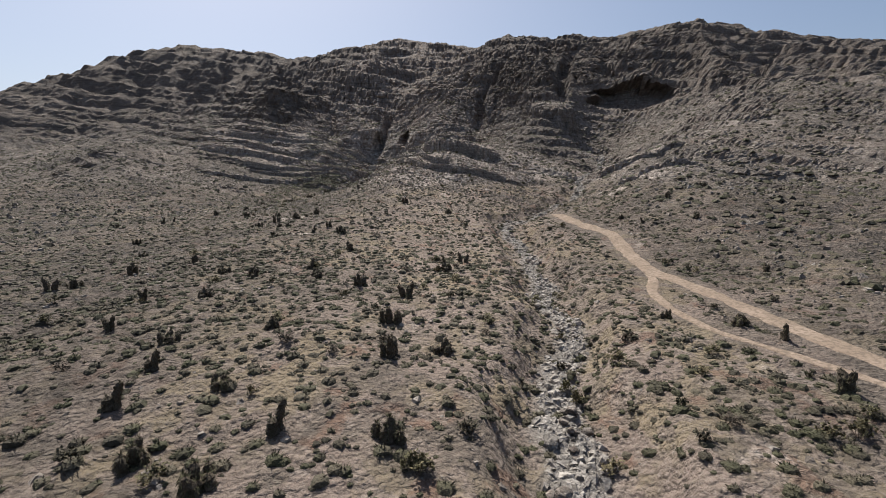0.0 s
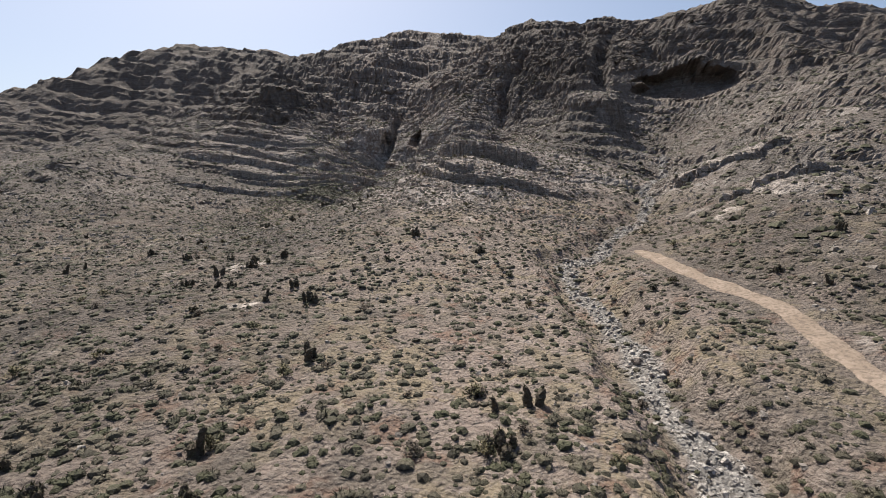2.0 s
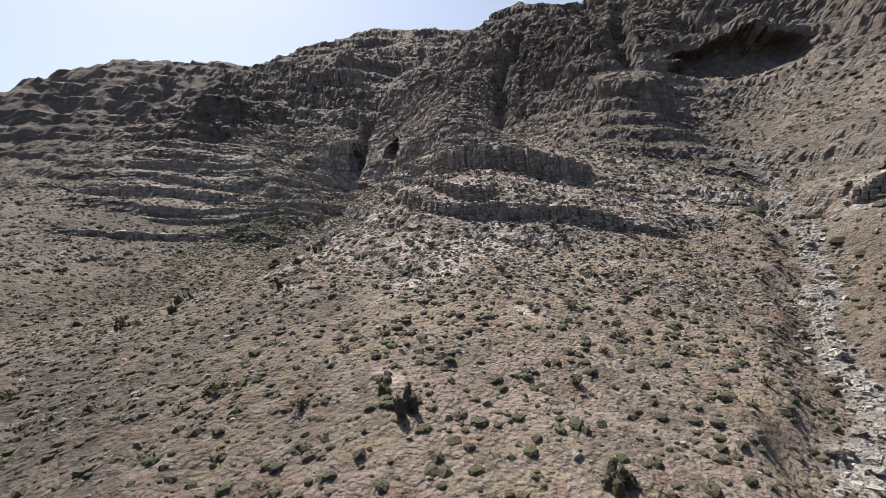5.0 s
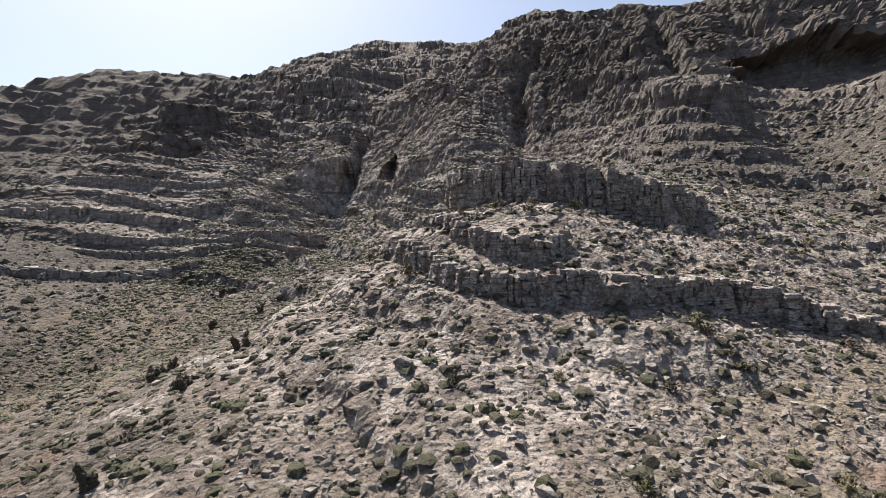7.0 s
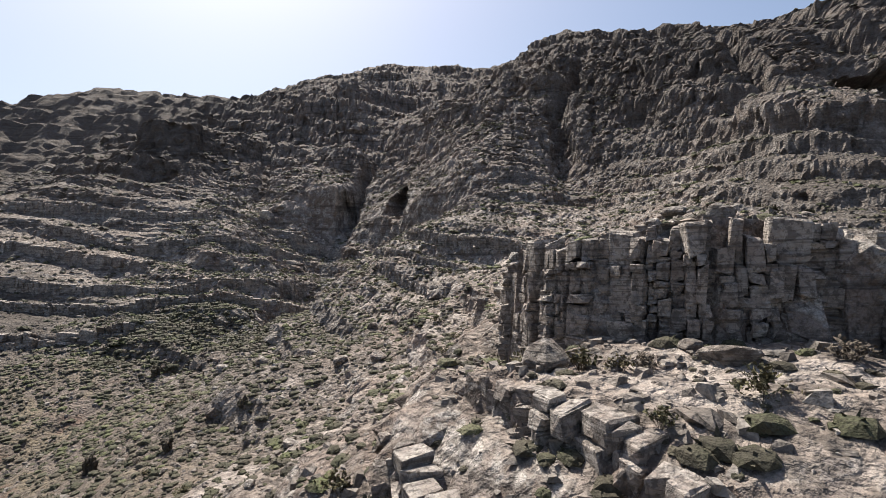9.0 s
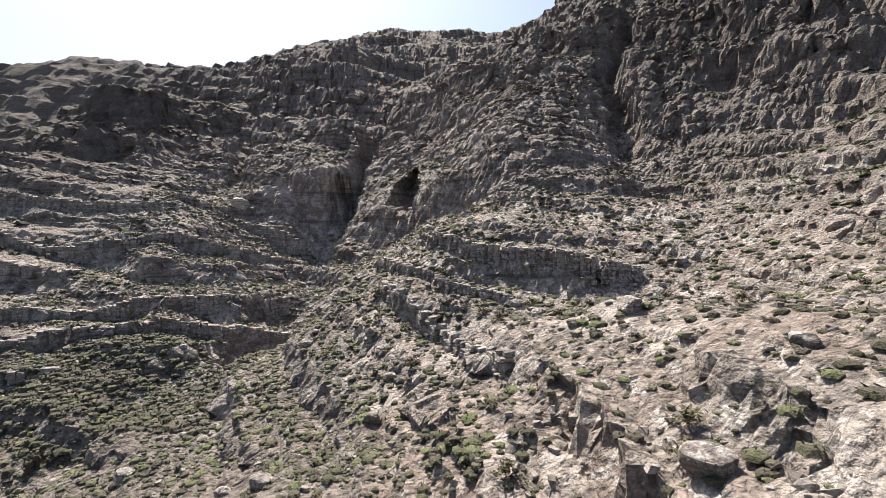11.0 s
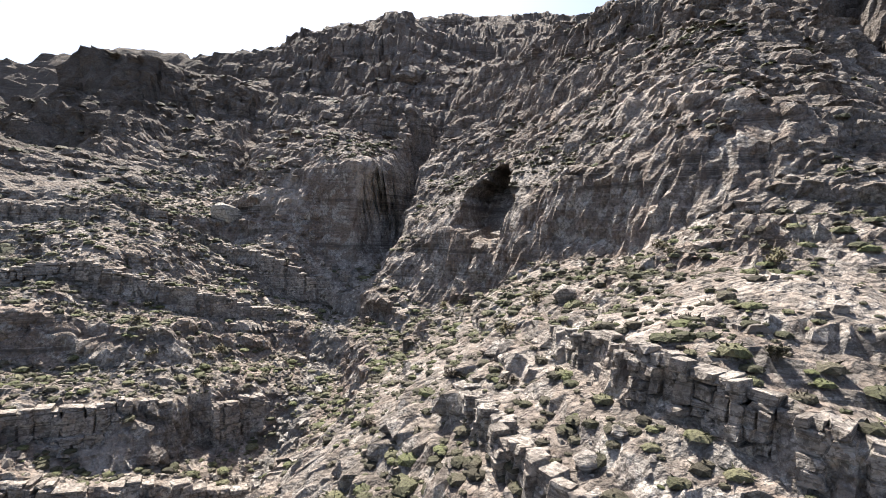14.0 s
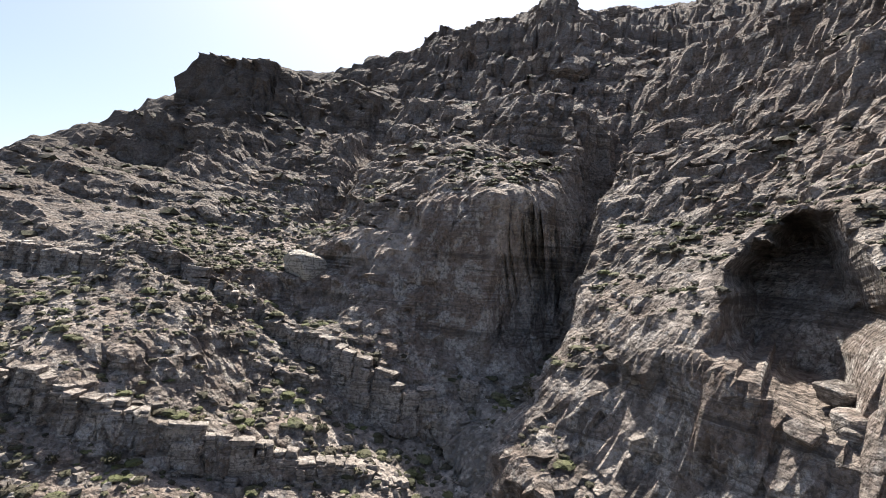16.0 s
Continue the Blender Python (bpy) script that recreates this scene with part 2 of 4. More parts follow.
def relief(x, y):
    """Height of the ground, share of bare rock, share of wash gravel, share of pale bared rock."""
    z = sheet(x, y)
    base = z
    # bare rock starts above the fan and over the spur's upper end
    edge = fbm(x, y, 34, 3, 3)
    toe = z - (14.5 + 0.02 * np.abs(x) + 2.2 * edge) + 0.05 * (y - 120) + 5 * ease(34, 52, x) * ease(40, 70, y)
    rock = ease(-1.5, 4.5, toe)
    mount = ease(32, 60, z + 4 * edge)
    upper = ease(44, 70, z + 5 * edge)
    # gullies and buttresses of the mountain face
    wx, wy = x + 7 * fbm(x, y, 46, 2, 11), y + 7 * fbm(x, y, 46, 2, 12)
    z = z + mount * (7.0 * (ridged(wx, wy * 0.55, 40, 4, 21) - 0.745) - 3.4 * (ridged(wx * 1.25, wy * 0.55, 17, 3, 31) - 0.74))
    z = z + mount * ease(-90, -150, x) * 6 * (ridged(wx, wy * 0.6, 62, 4, 25) - 0.745)
    warp = 1.6 * fbm(x, y, 55, 3, 41) + 0.35 * fbm(x, y, 9, 2, 44)
    # thick beds of the cliffs, thinner beds of the benches, thin slabs
    massive = ease(-60, -40, x) * ease(198, 208, y) * ease(28, 35, z)
    calm = 1 - 0.85 * np.exp(-((x - 3) ** 2 / 420 + (y - 126) ** 2 / 150))
    cut = ease(-0.35, 0.25, fbm(x, y, 26, 2, 51))
    b = bedding(x, y, z, warp)
    z = z + upper * steps(b, 11.0, 0.66, 0.2) * (0.4 + 0.5 * cut)
    far = np.clip(ease(-70, -120, x) + ease(70, 110, x) + ease(244, 262, y), 0, 1)
    b = bedding(x, y, z, warp * 1.2)
    z = z + mount * far * steps(b, 5.2, 0.62, 0.16, 0.4) * (0.35 + 0.6 * ease(-0.3, 0.3, fbm(x, y, 21, 2, 57)))
    b = bedding(x, y, z, warp)
    z = z + rock * steps(b, 3.7, 0.74, 0.36, 0.3) * (0.25 + 0.75 * cut) * (1 - 0.65 * massive) * calm
    b = bedding(x, y, z, warp * 1.3)
    thin = ease(-0.2, 0.4, fbm(x, y, 13, 2, 61))
    z = z + rock * steps(b, 1.15, 0.66, 0.25, 0.1) * (0.25 + 0.75 * thin) * (1 - 0.35 * massive) * calm
    # ledges
    for tall, line in LEDGES:
        box = np.array(line)
        m = (x > box[:, 0].min() - 14) & (x < box[:, 0].max() + 14) & (y > box[:, 1].min() - 14) & (y < box[:, 1].max() + 14)
        if not m.any():
            continue
        d, s = along(line, x[m], y[m])
        d = d + 0.22 * noise2(x[m] / 2.3, y[m] / 2.3, 71)
        fade = ease(-0.02, 0.10, s) * ease(1.02, 0.90, s)
        tall = tall * (0.72 + 0.45 * noise2(x[m] / 5.5 + tall, y[m] / 5.5, 74) if tall < 2.5 else 1.0)
        z[m] = z[m] + tall * fade * (ease(-0.22, 0.22, d) - 0.5 - np.clip(d / 9, -0.5, 0.5)) * ease(9, 5, np.abs(d))
    # sheer walls beside the cave
    for tall, reach, line in WALLS:
        d, s = along(line, x, y)
        d = d + 0.9 * noise2(x / 4.5, y / 4.5, 72) + 0.4 * noise2(x / 1.7, y / 1.7, 73)
        fade = ease(-0.06, 0.12, s) * ease(0.95, 0.50, s)
        z = z + tall * fade * (ease(-1.3, 1.3, d) - 0.5 - np.clip(d / (1.8 * reach), -0.5, 0.5)) * ease(reach, reach * 0.55, np.abs(d))
    # clefts in the mountain face
    for deep, half, line in CLEFTS:
        d, s = along(line, x, y)
        d = d + 0.7 * noise2(x / 4, y / 4, 85)
        z = z - deep * ease(half, half * 0.25, np.abs(d)) * ease(-0.1, 0.25, s) * ease(1.08, 0.85, s)
    # towers
    for cx, cy, rx, ry, rim, rise in TOWERS:
        u, v = (x - cx) / rx, (y - cy) / ry
        r = np.hypot(u, v) + 0.10 * noise2(x / 3.1, y / 3.1, 87) + 0.06 * noise2(x / 1.2, y / 1.2, 88)
        top = rim + rise * (y - cy + ry) - 1.6 * np.clip(r, 0, 1.3) ** 4
        z = np.where(r < 1.35, z + np.maximum(top - z, 0) * ease(1.22, 0.98, r), z)
    # the wash and the left-hand gully
    d, s = along(WASH, x, y)
    d = d + 1.1 * noise2(x / 7, y / 7, 81) + 0.4 * noise2(x / 2, y / 2, 82)
    narrow = 1.0 + 0.55 * noise2(x / 9, y / 9, 84)
    bed = ease(1.6, 0.5, np.abs(d) / narrow) * ease(1.0, 0.9, s)
    z = z - 2.0 * ease(4.4, 1.3, np.abs(d)) * ease(1.0, 0.85, s) * (0.6 + 0.4 * ease(130, 60, y))
    d2, s2 = along(GULLY, x, y)
    d2 = d2 + 0.9 * noise2(x / 5, y / 5, 83)
    z = z - 0.9 * ease(4.0, 0.8, np.abs(d2)) * ease(-0.05, 0.2, s2) * ease(1.02, 0.95, s2)
    gravel = np.maximum(bed, 0.8 * ease(1.8, 0.8, np.abs(d2)) * ease(0.5, 0.7, s2) * ease(1.02, 0.96, s2))
    # tracks: a level, smooth way
    t1, s1 = along(TRACK, x, y)
    t2, s2 = along(SIDE_TRACK, x, y)
    way = np.maximum(ease(2.4, 1.3, np.abs(t1)) * ease(1.06, 1.0, s1), ease(2.0, 1.0, np.abs(t2)) * ease(1.06, 1.0, s2))
    # roughness: broken blocks of rock at three sizes, stones, gentle swells on the fan
    fine = ease(55, 25, np.abs(x + 12) - 50) * ease(20, 0, y - 246)
    wide = ease(-150, -100, x) * ease(150, 105, x)
    jx, jy = x + 0.8 * noise2(x / 3, y / 3, 96) + 0.25 * noise2(x, y, 94), y + 0.8 * noise2(x / 3, y / 3, 97) + 0.25 * noise2(x, y, 93)
    rough = fbm(x, y, 6.5, 3, 91) * 0.7 + 0.30 * fbm(x, y, 1.9, 3, 95, 0.62)
    sy, sx = np.gradient(z, y[:, 0], x[0])
    bare = (0.12 + 0.88 * ease(0.5, 1.15, np.hypot(sx, sy))) * calm
    z = z + rock * (0.25 + 0.7 * mount) * rough + mount * (1 - wide) * (0.7 * fbm(x, y, 17, 4, 167, 0.6))
    d1, d2, who = cells(x * 0.55 + 1.5 * noise2(x / 9, y / 9, 168), y * 1.1 + 1.5 * noise2(x / 9, y / 9, 169), 7.5, 195)
    z = z + 0.5 * mount * (1 - wide) * (ease(0.0, 0.2, d2 - d1) * (0.8 + 2.6 * who) - 2.0)
    bare = bare * (1 - 0.45 * massive)
    d1, d2, who = cells(jx * 0.62, jy * 1.25, 5.2, 191)
    z = z + mount * wide * (0.3 + 0.7 * bare) * (ease(0.0, 0.22, d2 - d1) * (0.7 + 2.0 * who) - 1.6) * (0.8 - 0.35 * far)
    d1, d2, who = cells(jx * 0.7, jy * 1.2, 2.1, 198)
    broken = ease(-0.25, 0.35, fbm(x, y, 10, 2, 199) + 0.3 * upper)
    z = z + rock * fine * bare * (0.22 + 0.78 * broken) * (0.5 + 0.5 * mount) * (ease(0.0, 0.2, d2 - d1) * (0.25 + 0.85 * who) - 0.5)
    d1, d2, who = cells(jx * 0.8, jy * 1.1, 0.95, 98)
    z = z + rock * fine * (0.3 + 0.7 * bare) * (0.12 + 0.30 * broken) * (ease(0.0, 0.25, d2 - d1) * (0.25 + 0.9 * who) - 0.5)
    soft = (1 - rock) * (1 - way)
    z = z + soft * (0.35 * fbm(x, y, 11, 3, 101) + 0.12 * fbm(x, y, 1.5, 3, 105) + 0.16 * ease(0.5, 1, who) * ease(0.0, 0.3, d2 - d1) * fine)
    z = z + gravel * (0.25 * ease(0.0, 0.3, d2 - d1) * who + 0.10 * fbm(x, y, 0.7, 2, 108))
    # pale bared rock on the spur and in the gully
    spots = 1.1 * np.exp(-((x + 30) ** 2 / 55 + (y - 85.5) ** 2 / 14)) + 0.8 * np.exp(-((x + 11.4) ** 2 / 3 + (y - 81) ** 2 / 14)) + 0.7 * np.exp(-((x + 20) ** 2 / 16 + (y - 71) ** 2 / 4)) + 0.5 * np.exp(-((x + 22) ** 2 / 40 + (y - 132) ** 2 / 500))
    spots = spots + 0.9 * np.exp(-((x - 37) ** 2 / 30 + (y - 95) ** 2 / 50)) + 0.7 * np.exp(-((x - 48) ** 2 / 90 + (y - 121) ** 2 / 12))
    spots = spots + 0.42 * np.exp(-((x + 5) ** 2 / 220 + (y - 112) ** 2 / 140))
    pale = ease(0.25, 0.6, 0.8 * fbm(x, y, 7, 4, 111, 0.6) - 0.4 * (1 - rock) + spots)
    # dark desert varnish, with the self-shading of rough backlit slopes painted in: over the outer slopes and both
    # sides of the fan, not on its pale middle
    green_bench = ease(190, 199, y) * ease(-112, -92, x) * (1 - mount)
    sides = np.clip(ease(-46, -78, x + 6 * edge) * (1 - 0.85 * green_bench) + ease(28, 52, x + 6 * edge + 13 * ease(130, 155, y)), 0, 1)
    # darkened further beside the gully, right of the spur and right of the cave
    sides = np.clip(sides + 0.5 * ease(-13, -25, x + 4 * edge) * ease(98, 122, y) * ease(198, 188, y) + 0.35 * ease(14, 26, x) * ease(138, 152, y) + 0.45 * ease(-8, 6, x + 3 * edge) * ease(194, 206, y), 0, 1)
    middle = (1 - np.exp(-(((x - 3 - 2.5 * noise2(x / 9, y / 9, 161)) / 20) ** 2))) * ease(135, 100, y)
    varnish_shade = np.maximum(sides, middle) * (0.72 + 0.28 * ease(-0.4, 0.4, fbm(x, y, 30, 3, 163)))
    return base, z, rock, gravel, pale * (1 - upper) * (1 - 0.8 * varnish_shade * (1 - ease(0.2, 0.5, spots))), way, np.maximum(upper, 0.8 * mount), varnish_shade


def spread(low, high, fine, step, reach, grow):
    """Grid lines: even from low to high, wider and wider out to the reach on each side."""
    mid = list(np.arange(low, high, fine))
    out, at, d = [], high, fine
    while at < reach[1]:
        out.append(at)
        d *= step if at < high + 300 else grow
        at += d
    back, at, d = [], low - fine, fine
    while at > reach[0]:
        back.append(at)
        d *= step if at > low - 300 else grow
        at -= d
    return np.array(back[::-1] + mid + out)


XS = spread(-56, 30, 0.34, 1.016, (-2600, 2600), 1.12)
YS = np.concatenate([spread(12, 95, 0.46, 1.025, (-2600, 95), 1.12), np.arange(95, 198, 0.34), spread(198, 242, 0.22, 1.012, (198, 3000), 1.12)])
YS = np.unique(YS[np.r_[True, np.diff(YS) > 0.05]])
GRID_X, GRID_Y = np.meshgrid(XS, YS)
BASE_Z, LAND_Z, ROCK, GRAVEL, PALE, WAY, HIGH, VARNISH_SHADE = relief(GRID_X, GRID_Y)


# overhung hollows: middle, half width, half height, depth, the way in on the plan
HOLLOWS = [((-17.4, 219.5, 39.4), 2.7, 4.1, 7.0, (0.25, 0.97)), ((74, 192, 53), 18, 6.0, 8.5, (0.3, 0.95)), ((-31.5, 227, 38), 1.6, 4.0, 2.5, (0.1, 1.0)), ((1.5, 182.2, 27.0), 1.2, 0.7, 1.6, (0.3, 0.95))]
down_y, down_x = np.gradient(LAND_Z, YS, XS)
pitch = np.hypot(down_x, down_y) + 1e-6
steep = ease(0.5, 1.3, pitch) * ROCK * ease(120, 60, np.abs(GRID_X + 15) - 47)
# cliff faces: bulges, ribs, joints and blocks that stand out sideways


def facework(face):
    """How far the rock stands out, by the way along the face and the height."""
    o = 0.9 * fbm(face, LAND_Z, 6.5, 2, 141) + 1.35 * HIGH * fbm(face, LAND_Z * 0.26, 4.2, 4, 151, 0.6) + 0.5 * fbm(face, LAND_Z, 2.1, 4, 143, 0.7)
    near1, near2, who = cells(face + 0.5 * noise2(face / 2, LAND_Z / 3, 156), LAND_Z * 0.38, 3.2, 157)
    o = o + HIGH * 1.1 * (ease(0.0, 0.18, near2 - near1) * (0.5 + 0.6 * who) - 0.5)
    near1, near2, who = cells(face * 0.85 + 0.3 * noise2(face, LAND_Z, 146), LAND_Z * 0.9 + 0.14 * GRID_X, 1.9, 147)
    o = o + 0.62 * (ease(0.0, 0.14, near2 - near1) * (0.4 + 0.6 * who) - 0.5)
    near1, near2, who = cells(face * 0.9 + 0.2 * noise2(face * 2, LAND_Z * 2, 148), LAND_Z * 1.3 + 0.2 * GRID_X, 0.95, 149)
    return o + 0.26 * (ease(0.0, 0.2, near2 - near1) * (0.4 + 0.6 * who) - 0.5)


# ribs and joints run up the slope, whichever way it faces
rise_y, rise_x = np.gradient(BASE_Z, YS, XS)
way_up = np.degrees(np.arctan2(rise_x, np.maximum(rise_y, 0.01)))
out, shares = 0.0, 1e-6
for bearing in (-70, -35, 0, 35, 70):
    share = np.clip(1 - np.abs(way_up - bearing) / 35, 0, 1)
    out = out + share * facework(math.cos(radians(bearing)) * GRID_X - math.sin(radians(bearing)) * GRID_Y + bearing)
    shares = shares + share
out = out / shares
quiet = np.ones_like(LAND_Z)
for (hx, hy, hz), half_w, half_h, deep, way_in in HOLLOWS:
    quiet = quiet * ease(0.9, 1.3, np.hypot(np.hypot(GRID_X - hx, GRID_Y - hy) / (1.6 * half_w + 2), (LAND_Z - hz) / (1.3 * half_h)))
SHIFT_X, SHIFT_Y = GRID_X - down_x / pitch * out * steep * quiet, GRID_Y - down_y / pitch * out * steep * quiet
PUSHED = np.zeros_like(LAND_Z)
for (hx, hy, hz), half_w, half_h, deep, (ix, iy) in HOLLOWS:
    u = (GRID_X - hx) * iy - (GRID_Y - hy) * ix
    v = (GRID_X - hx) * ix + (GRID_Y - hy) * iy
    r = np.hypot(u / half_w, (LAND_Z - hz) / half_h) + 0.34 * noise2(GRID_X / half_w * 1.5, LAND_Z / half_h * 1.5, 7) + 0.12 * noise2(GRID_X / half_w * 4, LAND_Z / half_h * 4, 8)
    push = deep * ease(1.06, 0.72, r) * ease(half_h * 2.5, half_h * 1.5, np.abs(v))
    SHIFT_X, SHIFT_Y, PUSHED = SHIFT_X + ix * push, SHIFT_Y + iy * push, np.maximum(PUSHED, push)


def pick(table, x, y):
    """A value of the grid at places on the plan."""
    x, y = np.asarray(x, float), np.asarray(y, float)
    i = np.clip(np.searchsorted(XS, x) - 1, 0, len(XS) - 2)
    j = np.clip(np.searchsorted(YS, y) - 1, 0, len(YS) - 2)
    u, v = (x - XS[i]) / (XS[i + 1] - XS[i]), (y - YS[j]) / (YS[j + 1] - YS[j])
    return (table[j, i] * (1 - u) + table[j, i + 1] * u) * (1 - v) + (table[j + 1, i] * (1 - u) + table[j + 1, i + 1] * u) * v


def lies(x, y):
    return pick(LAND_Z, x, y)


def slope(x, y, d=0.7):
    return np.hypot(lies(x + d, y) - lies(x - d, y), lies(x, y + d) - lies(x, y - d)) / (2 * d)


# ---- mesh helpers ----
def sheet_mesh(name, verts, faces, material, smooth=False, values=None):
    """A mesh from arrays; faces all have the same number of corners. values: name to one number for each vertex."""
    me = bpy.data.meshes.new(name)
    verts, faces = np.asarray(verts, np.float32), np.asarray(faces, np.int32)
    n, k = faces.shape
    me.vertices.add(len(verts))
    me.vertices.foreach_set("co", verts.ravel())
    me.loops.add(n * k)
    me.loops.foreach_set("vertex_index", faces.ravel())
    me.polygons.add(n)
    me.polygons.foreach_set("loop_start", np.arange(0, n * k, k, dtype=np.int32))
    me.polygons.foreach_set("use_smooth", np.full(n, smooth))
    for key, v in (values or {}).items():
        me.attributes.new(key, "FLOAT", "POINT").data.foreach_set("value", np.asarray(v, np.float32).ravel())
    me.update(calc_edges=True)
    me.materials.append(material)
    return me


def part(name, data, parent, label="", m=None):
    ob = new(name, data)
    ob.parent = parent
    if m is not None:
        ob.matrix_basis = m
    return tagged(ob, label=label)


def scatter(shape_verts, shape_faces, places, sizes, turns, squash=None, sink=0.0):
    """Many turned and sized copies of one shape as one pair of arrays."""
    v, f = np.asarray(shape_verts, float), np.asarray(shape_faces)
    n, m = len(places), len(v)
    c, s = np.cos(turns)[:, None], np.sin(turns)[:, None]
    size = np.asarray(sizes)[:, None]
    tall = size if squash is None else size * np.asarray(squash)[:, None]
    out = np.empty((n, m, 3))
    out[:, :, 0] = places[:, 0:1] + size * (v[None, :, 0] * c - v[None, :, 1] * s)
    out[:, :, 1] = places[:, 1:2] + size * (v[None, :, 0] * s + v[None, :, 1] * c)
    out[:, :, 2] = places[:, 2:3] + tall * (v[None, :, 2] - sink)
    faces = (f[None] + (np.arange(n) * m)[:, None, None]).reshape(-1, f.shape[1])
    return out.reshape(-1, 3), faces


def merge(pieces):
    """Joins pairs of arrays."""
    vs, fs, at = [], [], 0
    for v, f in pieces:
        vs.append(v)
        fs.append(f + at)
        at += len(v)
    return np.concatenate(vs), np.concatenate(fs)


# ---- materials ----
class Nodes:
    """A short hand for node trees."""

    def __init__(self, name, rough=0.9, spec=0.25):
        self.m = bpy.data.materials.new(name)
        self.m.use_nodes = True
        self.t = self.m.node_tree
        self.b = self.t.nodes["Principled BSDF"]
        self.b.inputs["Roughness"].default_value = rough
        self.b.inputs["Specular IOR Level"].default_value = spec
        self.place = self.t.nodes.new("ShaderNodeNewGeometry").outputs["Position"]

    def link(self, a, b):
        self.t.links.new(a, b)

    def put(self, socket, v):
        if isinstance(v, bpy.types.NodeSocket):
            self.link(v, socket)
        elif isinstance(v, tuple) and len(v) == 3 and socket.type == "RGBA":
            socket.default_value = (*v, 1)
        else:
            socket.default_value = v

    def stretch(self, x, y, z, tilt=0.0):
        n = self.t.nodes.new("ShaderNodeMapping")
        self.link(self.place, n.inputs[0])
        n.inputs["Scale"].default_value = (x, y, z)
        n.inputs["Rotation"].default_value = (0, tilt, 0)
        return n.outputs[0]

    def noise(self, scale, detail=4.0, rough=0.6, at=None, distort=0.0):
        n = self.t.nodes.new("ShaderNodeTexNoise")
        self.link(at or self.place, n.inputs["Vector"])
        n.inputs["Scale"].default_value, n.inputs["Detail"].default_value = scale, detail
        n.inputs["Roughness"].default_value, n.inputs["Distortion"].default_value = rough, distort
        return n.outputs[0]

    def crack(self, scale, at=None, kind="DISTANCE_TO_EDGE"):
        n = self.t.nodes.new("ShaderNodeTexVoronoi")
        n.feature = kind
        self.link(at or self.place, n.inputs["Vector"])
        n.inputs["Scale"].default_value = scale
        return n.outputs[0]

    def ramp(self, v, low, high, a=0.0, b=1.0):
        n = self.t.nodes.new("ShaderNodeMapRange")
        n.interpolation_type = "SMOOTHSTEP"
        self.link(v, n.inputs[0])
        for i, w in enumerate((low, high, a, b)):
            n.inputs[i + 1].default_value = w
        return n.outputs[0]

    def math(self, what, a, b=0.0):
        n = self.t.nodes.new("ShaderNodeMath")
        n.operation = what
        self.put(n.inputs[0], a)
        self.put(n.inputs[1], b)
        return n.outputs[0]

    def mix(self, f, a, b, blend="MIX"):
        n = self.t.nodes.new("ShaderNodeMix")
        n.data_type, n.blend_type = "RGBA", blend
        self.put(n.inputs[0], f)
        self.put(n.inputs[6], a)
        self.put(n.inputs[7], b)
        return n.outputs[2]

    def value(self, name):
        n = self.t.nodes.new("ShaderNodeAttribute")
        n.attribute_name = name
        return n.outputs["Fac"]

    def upward(self):
        n = self.t.nodes.new("ShaderNodeSeparateXYZ")
        self.link(self.t.nodes["Geometry"].outputs["Normal"], n.inputs[0])
        return n.outputs[2]

    def bump(self, height, strength, distance):
        n = self.t.nodes.new("ShaderNodeBump")
        n.inputs["Strength"].default_value, n.inputs["Distance"].default_value = strength, distance
        self.link(height, n.inputs["Height"])
        self.link(n.outputs[0], self.b.inputs["Normal"])

    def done(self, colour):
        self.put(self.b.inputs["Base Color"], colour)
        return self.m


